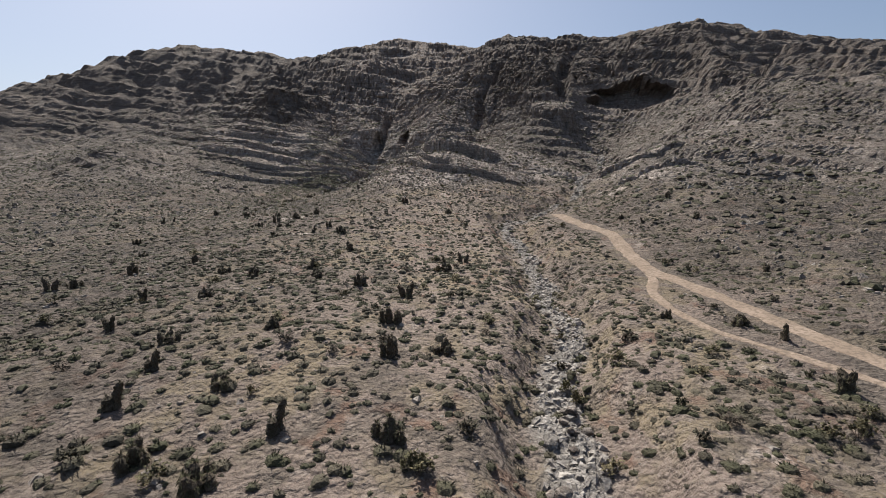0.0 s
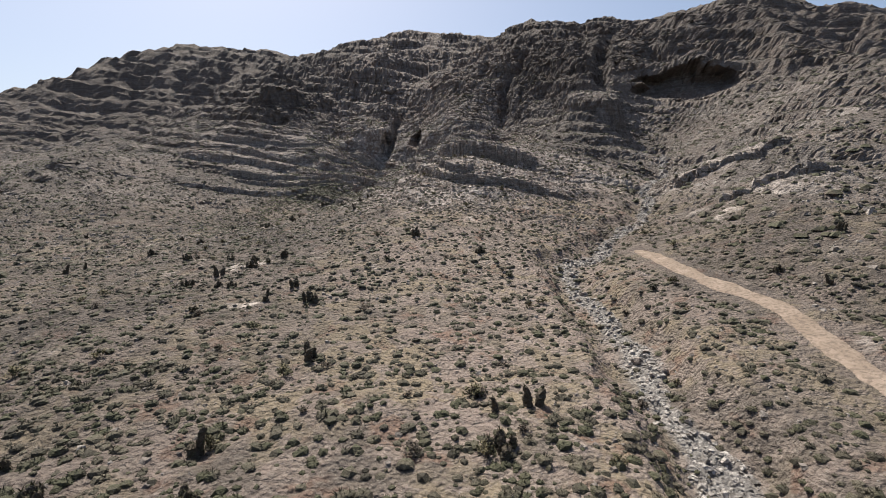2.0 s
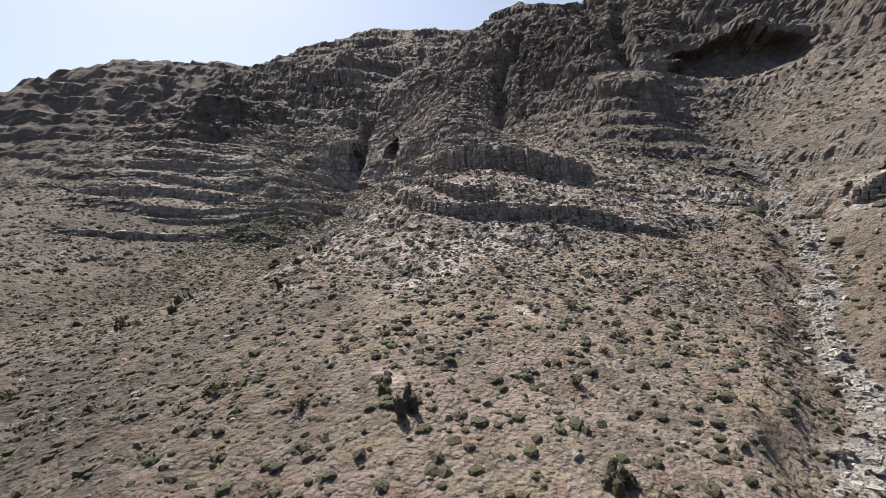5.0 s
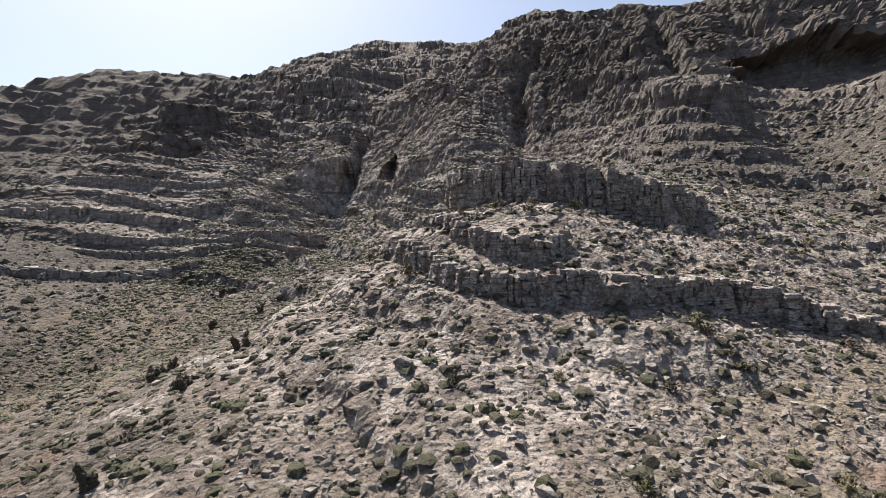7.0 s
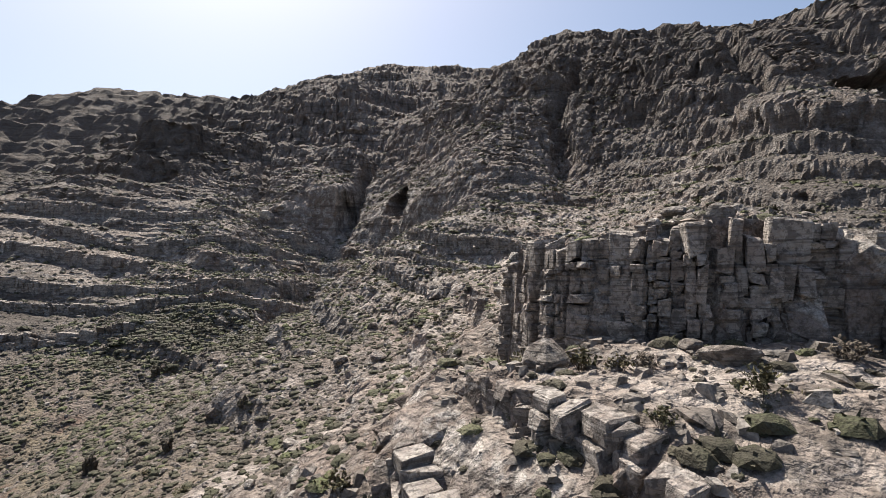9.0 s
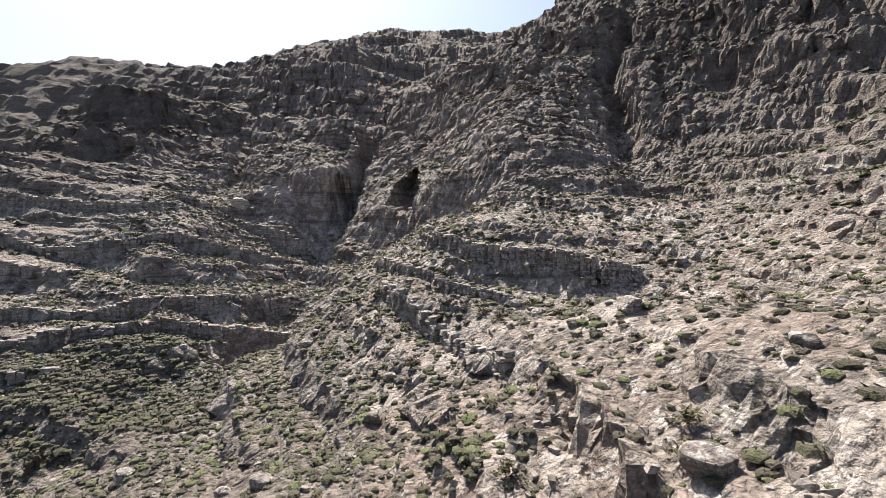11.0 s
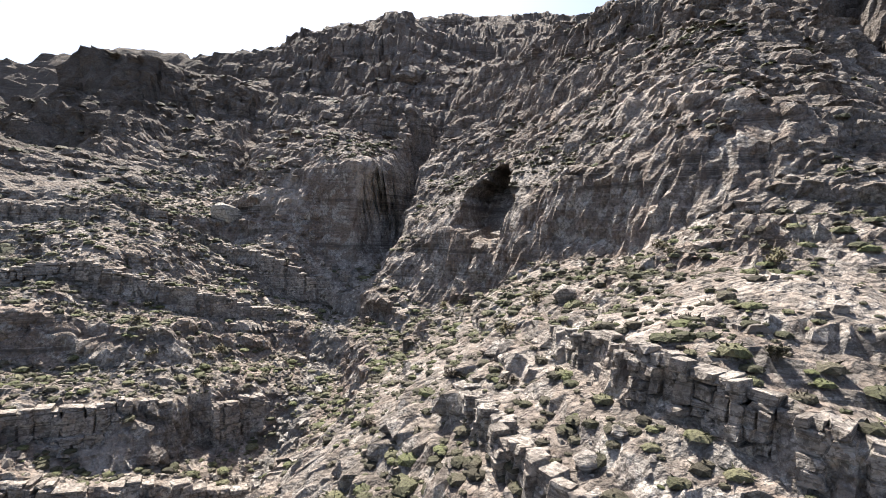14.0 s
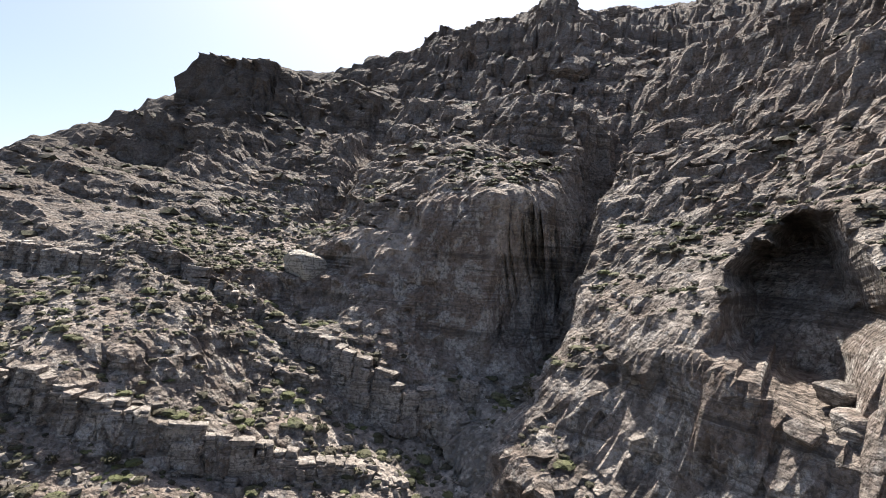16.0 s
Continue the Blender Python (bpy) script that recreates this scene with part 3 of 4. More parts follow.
def rock_colour(k, high=None):
    """Grey, warm-streaked limestone with dark varnish, thin beds and pale fresh breaks."""
    body = k.mix(k.ramp(k.noise(0.07, 4), 0.38, 0.62), ROCK_GREY, ROCK_WARM)
    body = k.mix(k.ramp(k.noise(0.8, 5, 0.58), 0.49, 0.58), body, ROCK_PALE)
    if high is not None:
        body = k.mix(k.math("MULTIPLY", high, k.ramp(k.noise(0.05, 5, 0.6), 0.30, 0.58, 0.35, 0.95)), body, k.mix(k.ramp(k.noise(0.45, 6, 0.6), 0.46, 0.60), ROCK_HIGH, ROCK_GREY))
    beds = k.noise(1.0, 6, 0.7, k.stretch(0.05, 0.05, 1.1, -0.16))
    body = k.mix(k.ramp(beds, 0.50, 0.62, 0.0, 0.75), body, ROCK_DARK)
    thin = k.noise(1.0, 5, 0.7, k.stretch(0.16, 0.16, 5.5, -0.16))
    fresh = k.ramp(thin, 0.52, 0.64, 0.0, 0.5)
    if high is not None:
        fresh = k.math("MULTIPLY", fresh, k.ramp(high, 0.2, 0.9, 1.0, 0.25))
    body = k.mix(fresh, body, ROCK_PALE)
    streak = k.noise(1.0, 5, 0.65, k.stretch(0.9, 0.9, 0.09))
    body = k.mix(k.ramp(streak, 0.52, 0.68, 0.0, 0.7), body, ROCK_VARNISH)
    wob = k.t.nodes.new("ShaderNodeMix")
    wob.data_type, wob.blend_type = "RGBA", "LINEAR_LIGHT"
    wob.inputs[0].default_value = 0.35
    k.link(k.stretch(0.9, 0.9, 0.7, -0.16), wob.inputs[6])
    n = k.t.nodes.new("ShaderNodeTexNoise")
    k.link(k.place, n.inputs["Vector"])
    n.inputs["Scale"].default_value, n.inputs["Detail"].default_value = 1.3, 5
    k.link(n.outputs["Color"], wob.inputs[7])
    joint = k.crack(1.0, wob.outputs[2])
    body = k.mix(k.ramp(joint, 0.0, 0.05, 0.4, 0.0), body, ROCK_DARK)
    joint = k.crack(2.7, wob.outputs[2])
    body = k.mix(k.ramp(joint, 0.0, 0.07, 0.35, 0.0), body, ROCK_DARK)
    return k.mix(k.ramp(k.noise(4.5, 4, 0.55), 0.50, 0.62, 0.0, 0.6), body, ROCK_DARK)


ROCK_GREY, ROCK_WARM, ROCK_PALE = (0.29, 0.262, 0.24), (0.29, 0.225, 0.188), (0.52, 0.47, 0.425)
ROCK_DARK, ROCK_VARNISH, ROCK_HIGH = (0.085, 0.072, 0.063), (0.16, 0.112, 0.088), (0.24, 0.192, 0.163)
SOIL, SOIL_PINK, SOIL_TAN = (0.15, 0.124, 0.104), (0.26, 0.205, 0.174), (0.27, 0.217, 0.15)


def ground_material():
    k = Nodes("desert_ground", 0.95, 0.15)
    soil = k.mix(k.ramp(k.noise(0.11, 4), 0.40, 0.60), SOIL, SOIL_TAN)
    soil = k.mix(k.ramp(k.noise(0.19, 4, 0.55), 0.50, 0.58), soil, SOIL_PINK)
    soil = k.mix(k.ramp(k.noise(0.31, 3, 0.5), 0.57, 0.66, 0.0, 0.8), soil, (0.20, 0.125, 0.092))
    soil = k.mix(k.ramp(k.noise(0.55, 4, 0.5), 0.50, 0.58, 0.0, 0.9), soil, k.mix(k.ramp(k.noise(4, 3, 0.5), 0.40, 0.60), (0.19, 0.152, 0.128), (0.30, 0.243, 0.205)))
    # near-black tone for varnished stones and the painted slope shading
    pave_shade = k.mix(k.ramp(k.noise(1.8, 4, 0.5), 0.44, 0.56), (0.030, 0.026, 0.023), (0.085, 0.073, 0.064))
    soil = k.mix(k.ramp(k.noise(2.4, 3, 0.5), 0.53, 0.60, 0.0, 0.22), soil, (0.075, 0.06, 0.05))
    soil = k.mix(k.ramp(k.noise(4.3, 3, 0.5), 0.57, 0.63, 0.0, 0.35), soil, (0.34, 0.29, 0.25))
    soil = k.mix(k.ramp(k.crack(3.4, kind="F1"), 0.10, 0.26, 0.4, 0.0), soil, k.mix(k.ramp(k.noise(1.1, 2), 0.42, 0.58), (0.32, 0.282, 0.252), (0.10, 0.083, 0.071)))
    # soil colour darkened by varnish and painted self-shading
    soil = k.mix(k.math("MULTIPLY", k.value("varnish_shade"), k.ramp(k.noise(0.5, 5, 0.6), 0.40, 0.60, 0.65, 1.0)), soil, pave_shade)
    rock = rock_colour(k, k.value("high"))
    flat = k.ramp(k.upward(), 0.76, 0.95)
    rubble = k.mix(k.ramp(k.noise(1.7, 4, 0.55), 0.44, 0.57), (0.115, 0.096, 0.083), (0.365, 0.302, 0.258))
    rubble = k.mix(k.ramp(k.noise(0.16, 3), 0.45, 0.68, 0.0, 0.5), rubble, (0.30, 0.222, 0.182))
    rubble = k.mix(k.ramp(k.crack(2.6, kind="F1"), 0.12, 0.30, 0.6, 0.0), rubble, (0.35, 0.30, 0.262))
    # rubble and rock take the same painted shading along with the varnish
    rubble = k.mix(k.math("MULTIPLY", k.value("varnish_shade"), 0.85), rubble, pave_shade)
    rock = k.mix(k.math("MULTIPLY", k.value("varnish_shade"), 0.62), rock, ROCK_DARK)
    rock = k.mix(k.math("MULTIPLY", flat, k.ramp(k.value("high"), 0.2, 1.0, 0.8, 0.22)), rock, rubble)
    col = k.mix(k.value("rock"), soil, rock)
    col = k.mix(k.math("MULTIPLY", k.value("pale"), k.ramp(k.noise(1.1, 5, 0.7), 0.4, 0.6, 0.2, 0.9)), col, (0.52, 0.45, 0.40))
    gravel = k.mix(k.ramp(k.crack(2.6, kind="F1"), 0.1, 0.5), (0.44, 0.41, 0.38), (0.22, 0.205, 0.19))
    col = k.mix(k.value("gravel"), col, gravel)
    col = k.mix(k.ramp(k.noise(22, 3, 0.7), 0.35, 0.7, 0.0, 0.4), col, (0.10, 0.084, 0.073))
    h = k.math("ADD", k.math("ADD", k.noise(3.5, 6, 0.6), k.math("MULTIPLY", k.noise(0.9, 6, 0.6), 2.0)), k.math("MULTIPLY", k.crack(3.4, kind="F1"), -0.45))
    k.bump(h, 1.0, 0.45)
    return k.done(col)


def stone_material(name, a, b, low=0.35, high=0.95):
    k = Nodes(name, 0.92, 0.2)
    n = k.t.nodes.new("ShaderNodeObjectInfo").outputs["Random"]
    col = rock_colour(k)
    col = k.mix(k.ramp(k.noise(1.9, 5, 0.7), 0.3, 0.6, low, high), k.mix(n, a, b), col)
    col = k.mix(k.ramp(k.noise(5.5, 4, 0.6), 0.50, 0.60, 0.0, 0.6), col, ROCK_DARK)
    col = k.mix(k.ramp(k.crack(2.2, k.stretch(1.0, 1.0, 0.8, -0.16)), 0.0, 0.03, 0.3, 0.0), col, ROCK_DARK)
    laminae = k.noise(1.0, 5, 0.65, k.stretch(0.35, 0.35, 9.0, -0.12))
    col = k.mix(k.ramp(laminae, 0.50, 0.62, 0.0, 0.6), col, ROCK_DARK)
    k.bump(k.math("ADD", k.noise(3.0, 7, 0.62), k.math("MULTIPLY", laminae, 0.5)), 1.0, 0.4)
    return k.done(col)


def loose_material(name, a, b, c, rough=0.92):
    """For joined pieces: each island its own tone."""
    k = Nodes(name, rough, 0.15)
    r = k.t.nodes["Geometry"].outputs["Random Per Island"]
    col = k.mix(r, a, b)
    col = k.mix(k.ramp(k.noise(0.35, 3), 0.4, 0.65, 0.0, 0.8), col, c)
    col = k.mix(k.ramp(k.noise(5, 4, 0.55), 0.46, 0.60, 0.0, 0.65), col, (0.09, 0.078, 0.068))
    k.bump(k.noise(6, 5, 0.6), 1.0, 0.12)
    return k.done(col)


def leaf_material(name, a, b, c):
    k = Nodes(name, 0.75, 0.2)
    r = k.t.nodes["Geometry"].outputs["Random Per Island"]
    col = k.mix(r, a, b)
    col = k.mix(k.ramp(k.noise(0.55, 2), 0.42, 0.62, 0.0, 0.85), col, c)
    col = k.mix(k.ramp(k.noise(13, 3, 0.5), 0.45, 0.58, 0.0, 0.5), col, (0.025, 0.02, 0.014))
    k.bump(k.noise(16, 4, 0.6), 1.0, 0.08)
    return k.done(col)


def track_material():
    k = Nodes("dirt_track", 0.95, 0.1)
    col = k.mix(k.ramp(k.noise(0.5, 5, 0.65), 0.35, 0.7), (0.205, 0.158, 0.122), (0.27, 0.212, 0.168))
    col = k.mix(k.ramp(k.noise(3.5, 4, 0.55), 0.46, 0.6, 0.0, 0.7), col, (0.13, 0.102, 0.08))
    k.bump(k.noise(4, 6, 0.6), 0.9, 0.12)
    return k.done(col)


GROUND = ground_material()
BLOCK = stone_material("ledge_limestone", (0.38, 0.332, 0.295), (0.50, 0.44, 0.39), 0.15, 0.65)
BOULDER = stone_material("boulder_limestone", (0.36, 0.325, 0.292), (0.48, 0.425, 0.378))
PALE_BOULDER = stone_material("pale_limestone", (0.58, 0.54, 0.48), (0.62, 0.57, 0.50), 0.0, 0.25)
RUBBLE = loose_material("loose_stones", (0.11, 0.096, 0.086), (0.33, 0.294, 0.262), (0.21, 0.176, 0.15))
COBBLE = loose_material("wash_cobbles", (0.15, 0.138, 0.127), (0.43, 0.395, 0.36), (0.28, 0.255, 0.23))
SHRUB = leaf_material("shrub_leaves", (0.048, 0.042, 0.03), (0.122, 0.106, 0.075), (0.066, 0.068, 0.036))
GREEN = leaf_material("green_shrub_leaves", (0.075, 0.075, 0.042), (0.16, 0.15, 0.09), (0.12, 0.13, 0.055))
BUSH = leaf_material("bush_leaves", (0.085, 0.08, 0.042), (0.18, 0.163, 0.088), (0.17, 0.14, 0.08))
YUCCA_SKIRT = leaf_material("dead_leaf_skirt", (0.045, 0.035, 0.025), (0.11, 0.085, 0.06), (0.07, 0.06, 0.045))
YUCCA_LEAF = leaf_material("yucca_blades", (0.05, 0.048, 0.028), (0.10, 0.095, 0.05), (0.07, 0.062, 0.038))
TWIG = leaf_material("twigs", (0.09, 0.07, 0.055), (0.16, 0.13, 0.10), (0.11, 0.09, 0.07))
DIRT = track_material()

# ---- ground ----
ny, nx = GRID_X.shape
idx = np.arange(ny * nx).reshape(ny, nx)
quads = np.stack([idx[:-1, :-1], idx[:-1, 1:], idx[1:, 1:], idx[1:, :-1]], -1).reshape(-1, 4)
ground_mesh = sheet_mesh("ground", np.stack([SHIFT_X, SHIFT_Y, LAND_Z], -1).reshape(-1, 3), quads, GROUND, True, {"rock": ROCK, "gravel": GRAVEL, "pale": PALE, "high": HIGH, "varnish_shade": VARNISH_SHADE})
sharp = (ROCK[:-1, :-1].ravel() > 0.35)
ground_mesh.polygons.foreach_set("use_smooth", ~sharp)
ground = tagged(new("ground", ground_mesh), "stony desert slope rising to layered grey limestone cliffs", "ground", kind="structure")


def track(name, line, half, label):
    """A worn dirt way laid over the ground."""
    line = np.array(line, float)
    s = np.r_[0, np.cumsum(np.hypot(*(line[1:] - line[:-1]).T))]
    q = np.arange(0, s[-1], 0.4)
    cx, cy = np.interp(q, s, line[:, 0]), np.interp(q, s, line[:, 1])
    for _ in range(12):
        cx[1:-1], cy[1:-1] = (cx[:-2] + 2 * cx[1:-1] + cx[2:]) / 4, (cy[:-2] + 2 * cy[1:-1] + cy[2:]) / 4
    tx, ty = np.gradient(cx), np.gradient(cy)
    ln = np.hypot(tx, ty)
    w = np.linspace(-1, 1, 11)[None]
    wide = half * (1 + 0.36 * noise2(q / 3.1, q * 0 + half, 5) + 0.2 * noise2(q / 0.9, q * 0 + half, 6)) * np.clip((s[-1] - q) / 3.0, 0.02, 1) ** 0.5
    px = cx[:, None] - ty[:, None] / ln[:, None] * w * wide[:, None]
    py = cy[:, None] + tx[:, None] / ln[:, None] * w * wide[:, None]
    pz = lies(px, py) + 0.07 - 0.12 * np.abs(w) ** 6
    n, m = px.shape
    i = np.arange(n * m).reshape(n, m)
    f = np.stack([i[:-1, :-1], i[1:, :-1], i[1:, 1:], i[:-1, 1:]], -1).reshape(-1, 4)
    return tagged(new(name, sheet_mesh(name, np.stack([px, py, pz], -1).reshape(-1, 3), f, DIRT, True)), label, "dirt track", kind="structure")


track("road", TRACK, 0.95, "pale tan dirt track winding up beside the wash")
track("road", SIDE_TRACK, 0.48, "narrow tan side track joining the dirt track")


# ---- shapes ----
def pebble_shape(seed):
    """An angular stone of 8 corners and 12 faces."""
    v = np.array([(a, b, c) for c in (-1, 1) for b in (-1, 1) for a in (-1, 1)], float)
    f = np.array([(0, 2, 3), (0, 3, 1), (4, 5, 7), (4, 7, 6), (0, 1, 5), (0, 5, 4), (2, 6, 7), (2, 7, 3), (0, 4, 6), (0, 6, 2), (1, 3, 7), (1, 7, 5)])
    r = np.random.default_rng(seed)
    v = v * 0.6 + r.uniform(-0.36, 0.36, (8, 3))
    v[4:, :2] = v[4:, :2] * r.uniform(0.35, 0.8, (4, 1)) + r.uniform(-0.2, 0.2, 2)
    return v * r.uniform((0.9, 0.6, 0.3), (1.2, 0.95, 0.55)), f


def dome_shape(seed):
    """A lumpy half dome of 13 corners."""
    r = np.random.default_rng(seed)
    v, f = [], []
    for ring, (rad, high, n) in enumerate(((0.86, 0.0, 6), (0.66, 0.42, 6))):
        for i in range(n):
            a = 2 * math.pi * (i + 0.5 * ring) / n
            q = rad * r.uniform(0.8, 1.15)
            v.append((q * math.cos(a), q * math.sin(a), high * r.uniform(0.8, 1.2)))
    v.append((r.uniform(-0.1, 0.1), r.uniform(-0.1, 0.1), 0.62))
    for i in range(6):
        j = (i + 1) % 6
        f += [(i, j, 6 + i), (j, 6 + j, 6 + i), (6 + i, 6 + j, 12)]
    return np.array(v), np.array(f)


def hat_shape(seed):
    """A low lumpy shrub for the far slopes: a ring, a smaller ring, a crown."""
    r = np.random.default_rng(seed)
    v = [(q * math.cos(a), q * math.sin(a), 0.0) for a, q in zip(np.arange(5) * 1.257, r.uniform(0.7, 1.0, 5))]
    v += [(q * math.cos(a), q * math.sin(a), h) for a, q, h in zip(np.arange(3) * 2.094 + 0.4, r.uniform(0.4, 0.65, 3), r.uniform(0.45, 0.7, 3))]
    f = [(0, 1, 5), (1, 2, 6), (1, 6, 5), (2, 3, 6), (3, 4, 7), (3, 7, 6), (4, 0, 7), (0, 5, 7), (5, 6, 7)]
    return np.array(v), np.array(f)


def tuft_shape(seed, count, leaf, up=0.7):
    """A rounded cushion with short twig and leaf sprays standing out all over."""
    r = np.random.default_rng(seed)
    v, f = dome_shape(seed)
    vs, fs = list(v), [tuple(q) for q in f]
    for i in range(count):
        a, e = r.uniform(0, 2 * math.pi), r.uniform(0.0, 1.5)
        d = np.array([math.cos(a) * math.cos(e), math.sin(a) * math.cos(e), up * math.sin(e) + 0.08])
        side = np.cross(d, r.normal(size=3))
        side *= leaf * r.uniform(0.5, 1.0) / (np.linalg.norm(side) + 1e-9)
        root = d * 0.62
        k = len(vs)
        vs += [root - side * 0.5, root + side * 0.5, d * r.uniform(1.0, 1.25) + r.normal(size=3) * leaf * 0.35]
        fs += [(k, k + 1, k + 2)]
    return np.array(vs), np.array(fs)


def sprinkle(n, low, high, seed):
    r = np.random.default_rng(seed)
    return r.uniform(low[0], high[0], n), r.uniform(low[1], high[1], n), r


def shrubs():
    """Low grey-green shrubs over the slopes."""
    pieces = []
    jobs = [((-58, 8), (32, 232), 23000, 4, 0.34, 0.13, 0.52, 1), ((-260, 20), (170, 320), 19000, 0, 0.5, 0.4, 1.15, 2), ((-30, 9), (26, 60), 4300, 34, 0.2, 0.16, 0.5, 3), ((-62, 140), (-8, 234), 9000, 4, 0.4, 0.15, 0.48, 4), ((-54, 178), (-31, 193), 1600, 10, 0.34, 0.28, 0.8, 5), ((30, 20), (115, 195), 9000, 3, 0.4, 0.16, 0.6, 6), ((-160, 40), (-56, 205), 10000, 0, 0.4, 0.2, 0.65, 7), ((-58, 20), (34, 125), 8000, 0, 0.3, 0.14, 0.46, 8)]
    for low, high, n, leaves, leaf, small, big, seed in jobs:
        x, y, r = sprinkle(n, low, high, seed)
        inner = (x > -58) & (x < 32) & (y < 232)
        patch = fbm(x, y, 16, 2, 121 + seed)
        keep = (slope(x, y) < 1.15) & (pick(WAY, x, y) < 0.3) & (pick(PUSHED, x, y) < 0.05) & (r.uniform(size=n) > 0.8 * pick(GRAVEL, x, y)) & (r.uniform(-0.9, 0.7, n) < patch + 0.45) & (r.uniform(size=n) > 0.75 * ease(55, 80, pick(LAND_Z, x, y)))
        if seed == 2:
            keep &= ~inner
        if seed == 1:
            keep &= ~((x > -26) & (x < 24) & (y < 46) & (r.uniform(size=n) < 0.8))
        x, y = x[keep], y[keep]
        size = small + (big - small) * r.uniform(size=len(x)) ** 2.1
        z = lies(x, y)
        for k in range(5):
            m = slice(k, None, 5)
            v, f = hat_shape(200 + k + seed * 10) if seed in (2, 6, 7, 8) else tuft_shape(200 + k + seed * 10, leaves, leaf)
            pieces.append(scatter(v, f, np.stack([x, y, z], -1)[m], size[m], r.uniform(0, 6.28, len(x))[m], r.uniform(0.65, 1.0, len(x))[m], 0.06))
    v, f = merge(pieces)
    x, y, r = sprinkle(15000, (-62, 130), (32, 238), 41)
    left = 1.15 * ease(-14, -34, x) * ease(150, 190, y) + 0.35 * ease(165, 180, y) + 0.25
    keep = (slope(x, y) < 0.95) & (pick(PUSHED, x, y) < 0.05) & (fbm(x, y, 7, 2, 171) + r.uniform(-0.5, 0.5, len(x)) < 1.1 * left - 0.62)
    x, y = x[keep], y[keep]
    size = 0.14 + 0.5 * r.uniform(size=len(x)) ** 2.6
    green = []
    for k in range(5):
        m = slice(k, None, 5)
        gv, gf = tuft_shape(260 + k, 12, 0.3)
        green.append(scatter(gv, gf, np.stack([x, y, lies(x, y)], -1)[m], size[m], r.uniform(0, 6.28, len(x))[m], r.uniform(0.5, 0.9, len(x))[m], 0.06))
    gv, gf = merge(green)
    tagged(new("green_shrubs", sheet_mesh("green_shrubs", gv, gf, GREEN)), "fresh olive-green shrubs and grass between the ledges", "shrubs", kind="stuff")
    return tagged(new("low_shrubs", sheet_mesh("low_shrubs", v, f, SHRUB)), "low grey-green desert shrubs dotted over stony soil", "shrubs", kind="stuff")


def stones():
    """Loose stones on the slopes and cobbles in the wash."""
    x, y, r = sprinkle(30000, (-56, 8), (70, 232), 31)
    patch = fbm(x, y, 12, 3, 131)
    rocky = pick(ROCK, x, y)
    keep = (pick(WAY, x, y) < 0.2) & (pick(PUSHED, x, y) < 0.05) & (slope(x, y) < 1.2) & (r.uniform(-0.8, 0.8, len(x)) < patch + 0.6 * rocky - 0.2)
    x, y = x[keep], y[keep]
    size = 0.06 + 0.34 * r.uniform(size=len(x)) ** 4 + 0.06 * pick(ROCK, x, y)
    pieces = []
    for k in range(6):
        m = slice(k, None, 6)
        v, f = pebble_shape(300 + k)
        pieces.append(scatter(v, f, np.stack([x, y, lies(x, y)], -1)[m], size[m], r.uniform(0, 6.28, len(x))[m], None, -0.1))
    x, y, r = sprinkle(19000, (-62, 96), (24, 228), 35)
    keep = (pick(PUSHED, x, y) < 0.05) & (slope(x, y) < 1.1) & (fbm(x, y, 6, 2, 136) + r.uniform(-0.5, 0.5, len(x)) > -0.1)
    x, y = x[keep], y[keep]
    size = 0.07 + 0.42 * r.uniform(size=len(x)) ** 4
    for k in range(6):
        m = slice(k, None, 6)
        v, f = pebble_shape(310 + k)
        pieces.append(scatter(v, f, np.stack([x, y, lies(x, y)], -1)[m], size[m], r.uniform(0, 6.28, len(x))[m], None, -0.1))
    for low, high, seed in (((30, 20), (112, 190), 38), ((-150, 60), (-56, 220), 39)):
        x, y, r = sprinkle(9000, low, high, seed)
        keep = (pick(WAY, x, y) < 0.2) & (slope(x, y) < 1.2) & (fbm(x, y, 9, 3, 139) + r.uniform(-0.5, 0.5, len(x)) > -0.1)
        x, y = x[keep], y[keep]
        size = 0.14 + 0.7 * r.uniform(size=len(x)) ** 4
        for k in range(6):
            m = slice(k, None, 6)
            v, f = pebble_shape(340 + k)
            pieces.append(scatter(v, f, np.stack([x, y, lies(x, y)], -1)[m], size[m], r.uniform(0, 6.28, len(x))[m], None, -0.1))
    x, y, r = sprinkle(5000, (-58, 196), (-30, 226), 36)
    keep = (slope(x, y) < 1.1) & (fbm(x, y, 4, 2, 137) + r.uniform(-0.6, 0.6, len(x)) > -0.2)
    x, y = x[keep], y[keep]
    size = 0.07 + 0.4 * r.uniform(size=len(x)) ** 3
    for k in range(6):
        m = slice(k, None, 6)
        v, f = pebble_shape(350 + k)
        pieces.append(scatter(v, f, np.stack([x, y, lies(x, y)], -1)[m], size[m], r.uniform(0, 6.28, len(x))[m], None, -0.1))
    x, y, r = sprinkle(11000, (-15, 106), (24, 141), 37)
    keep = (slope(x, y) < 1.0) & (fbm(x, y, 5, 2, 138) + r.uniform(-0.6, 0.6, len(x)) > -0.25)
    x, y = x[keep], y[keep]
    size = 0.06 + 0.34 * r.uniform(size=len(x)) ** 3.5
    for k in range(6):
        m = slice(k, None, 6)
        v, f = pebble_shape(330 + k)
        pieces.append(scatter(v, f, np.stack([x, y, lies(x, y)], -1)[m], size[m], r.uniform(0, 6.28, len(x))[m], None, -0.1))
    v, f = merge(pieces)
    tagged(new("loose_stones", sheet_mesh("loose_stones", v, f, RUBBLE)), "loose broken limestone pieces littering the slope", "stones", kind="stuff")
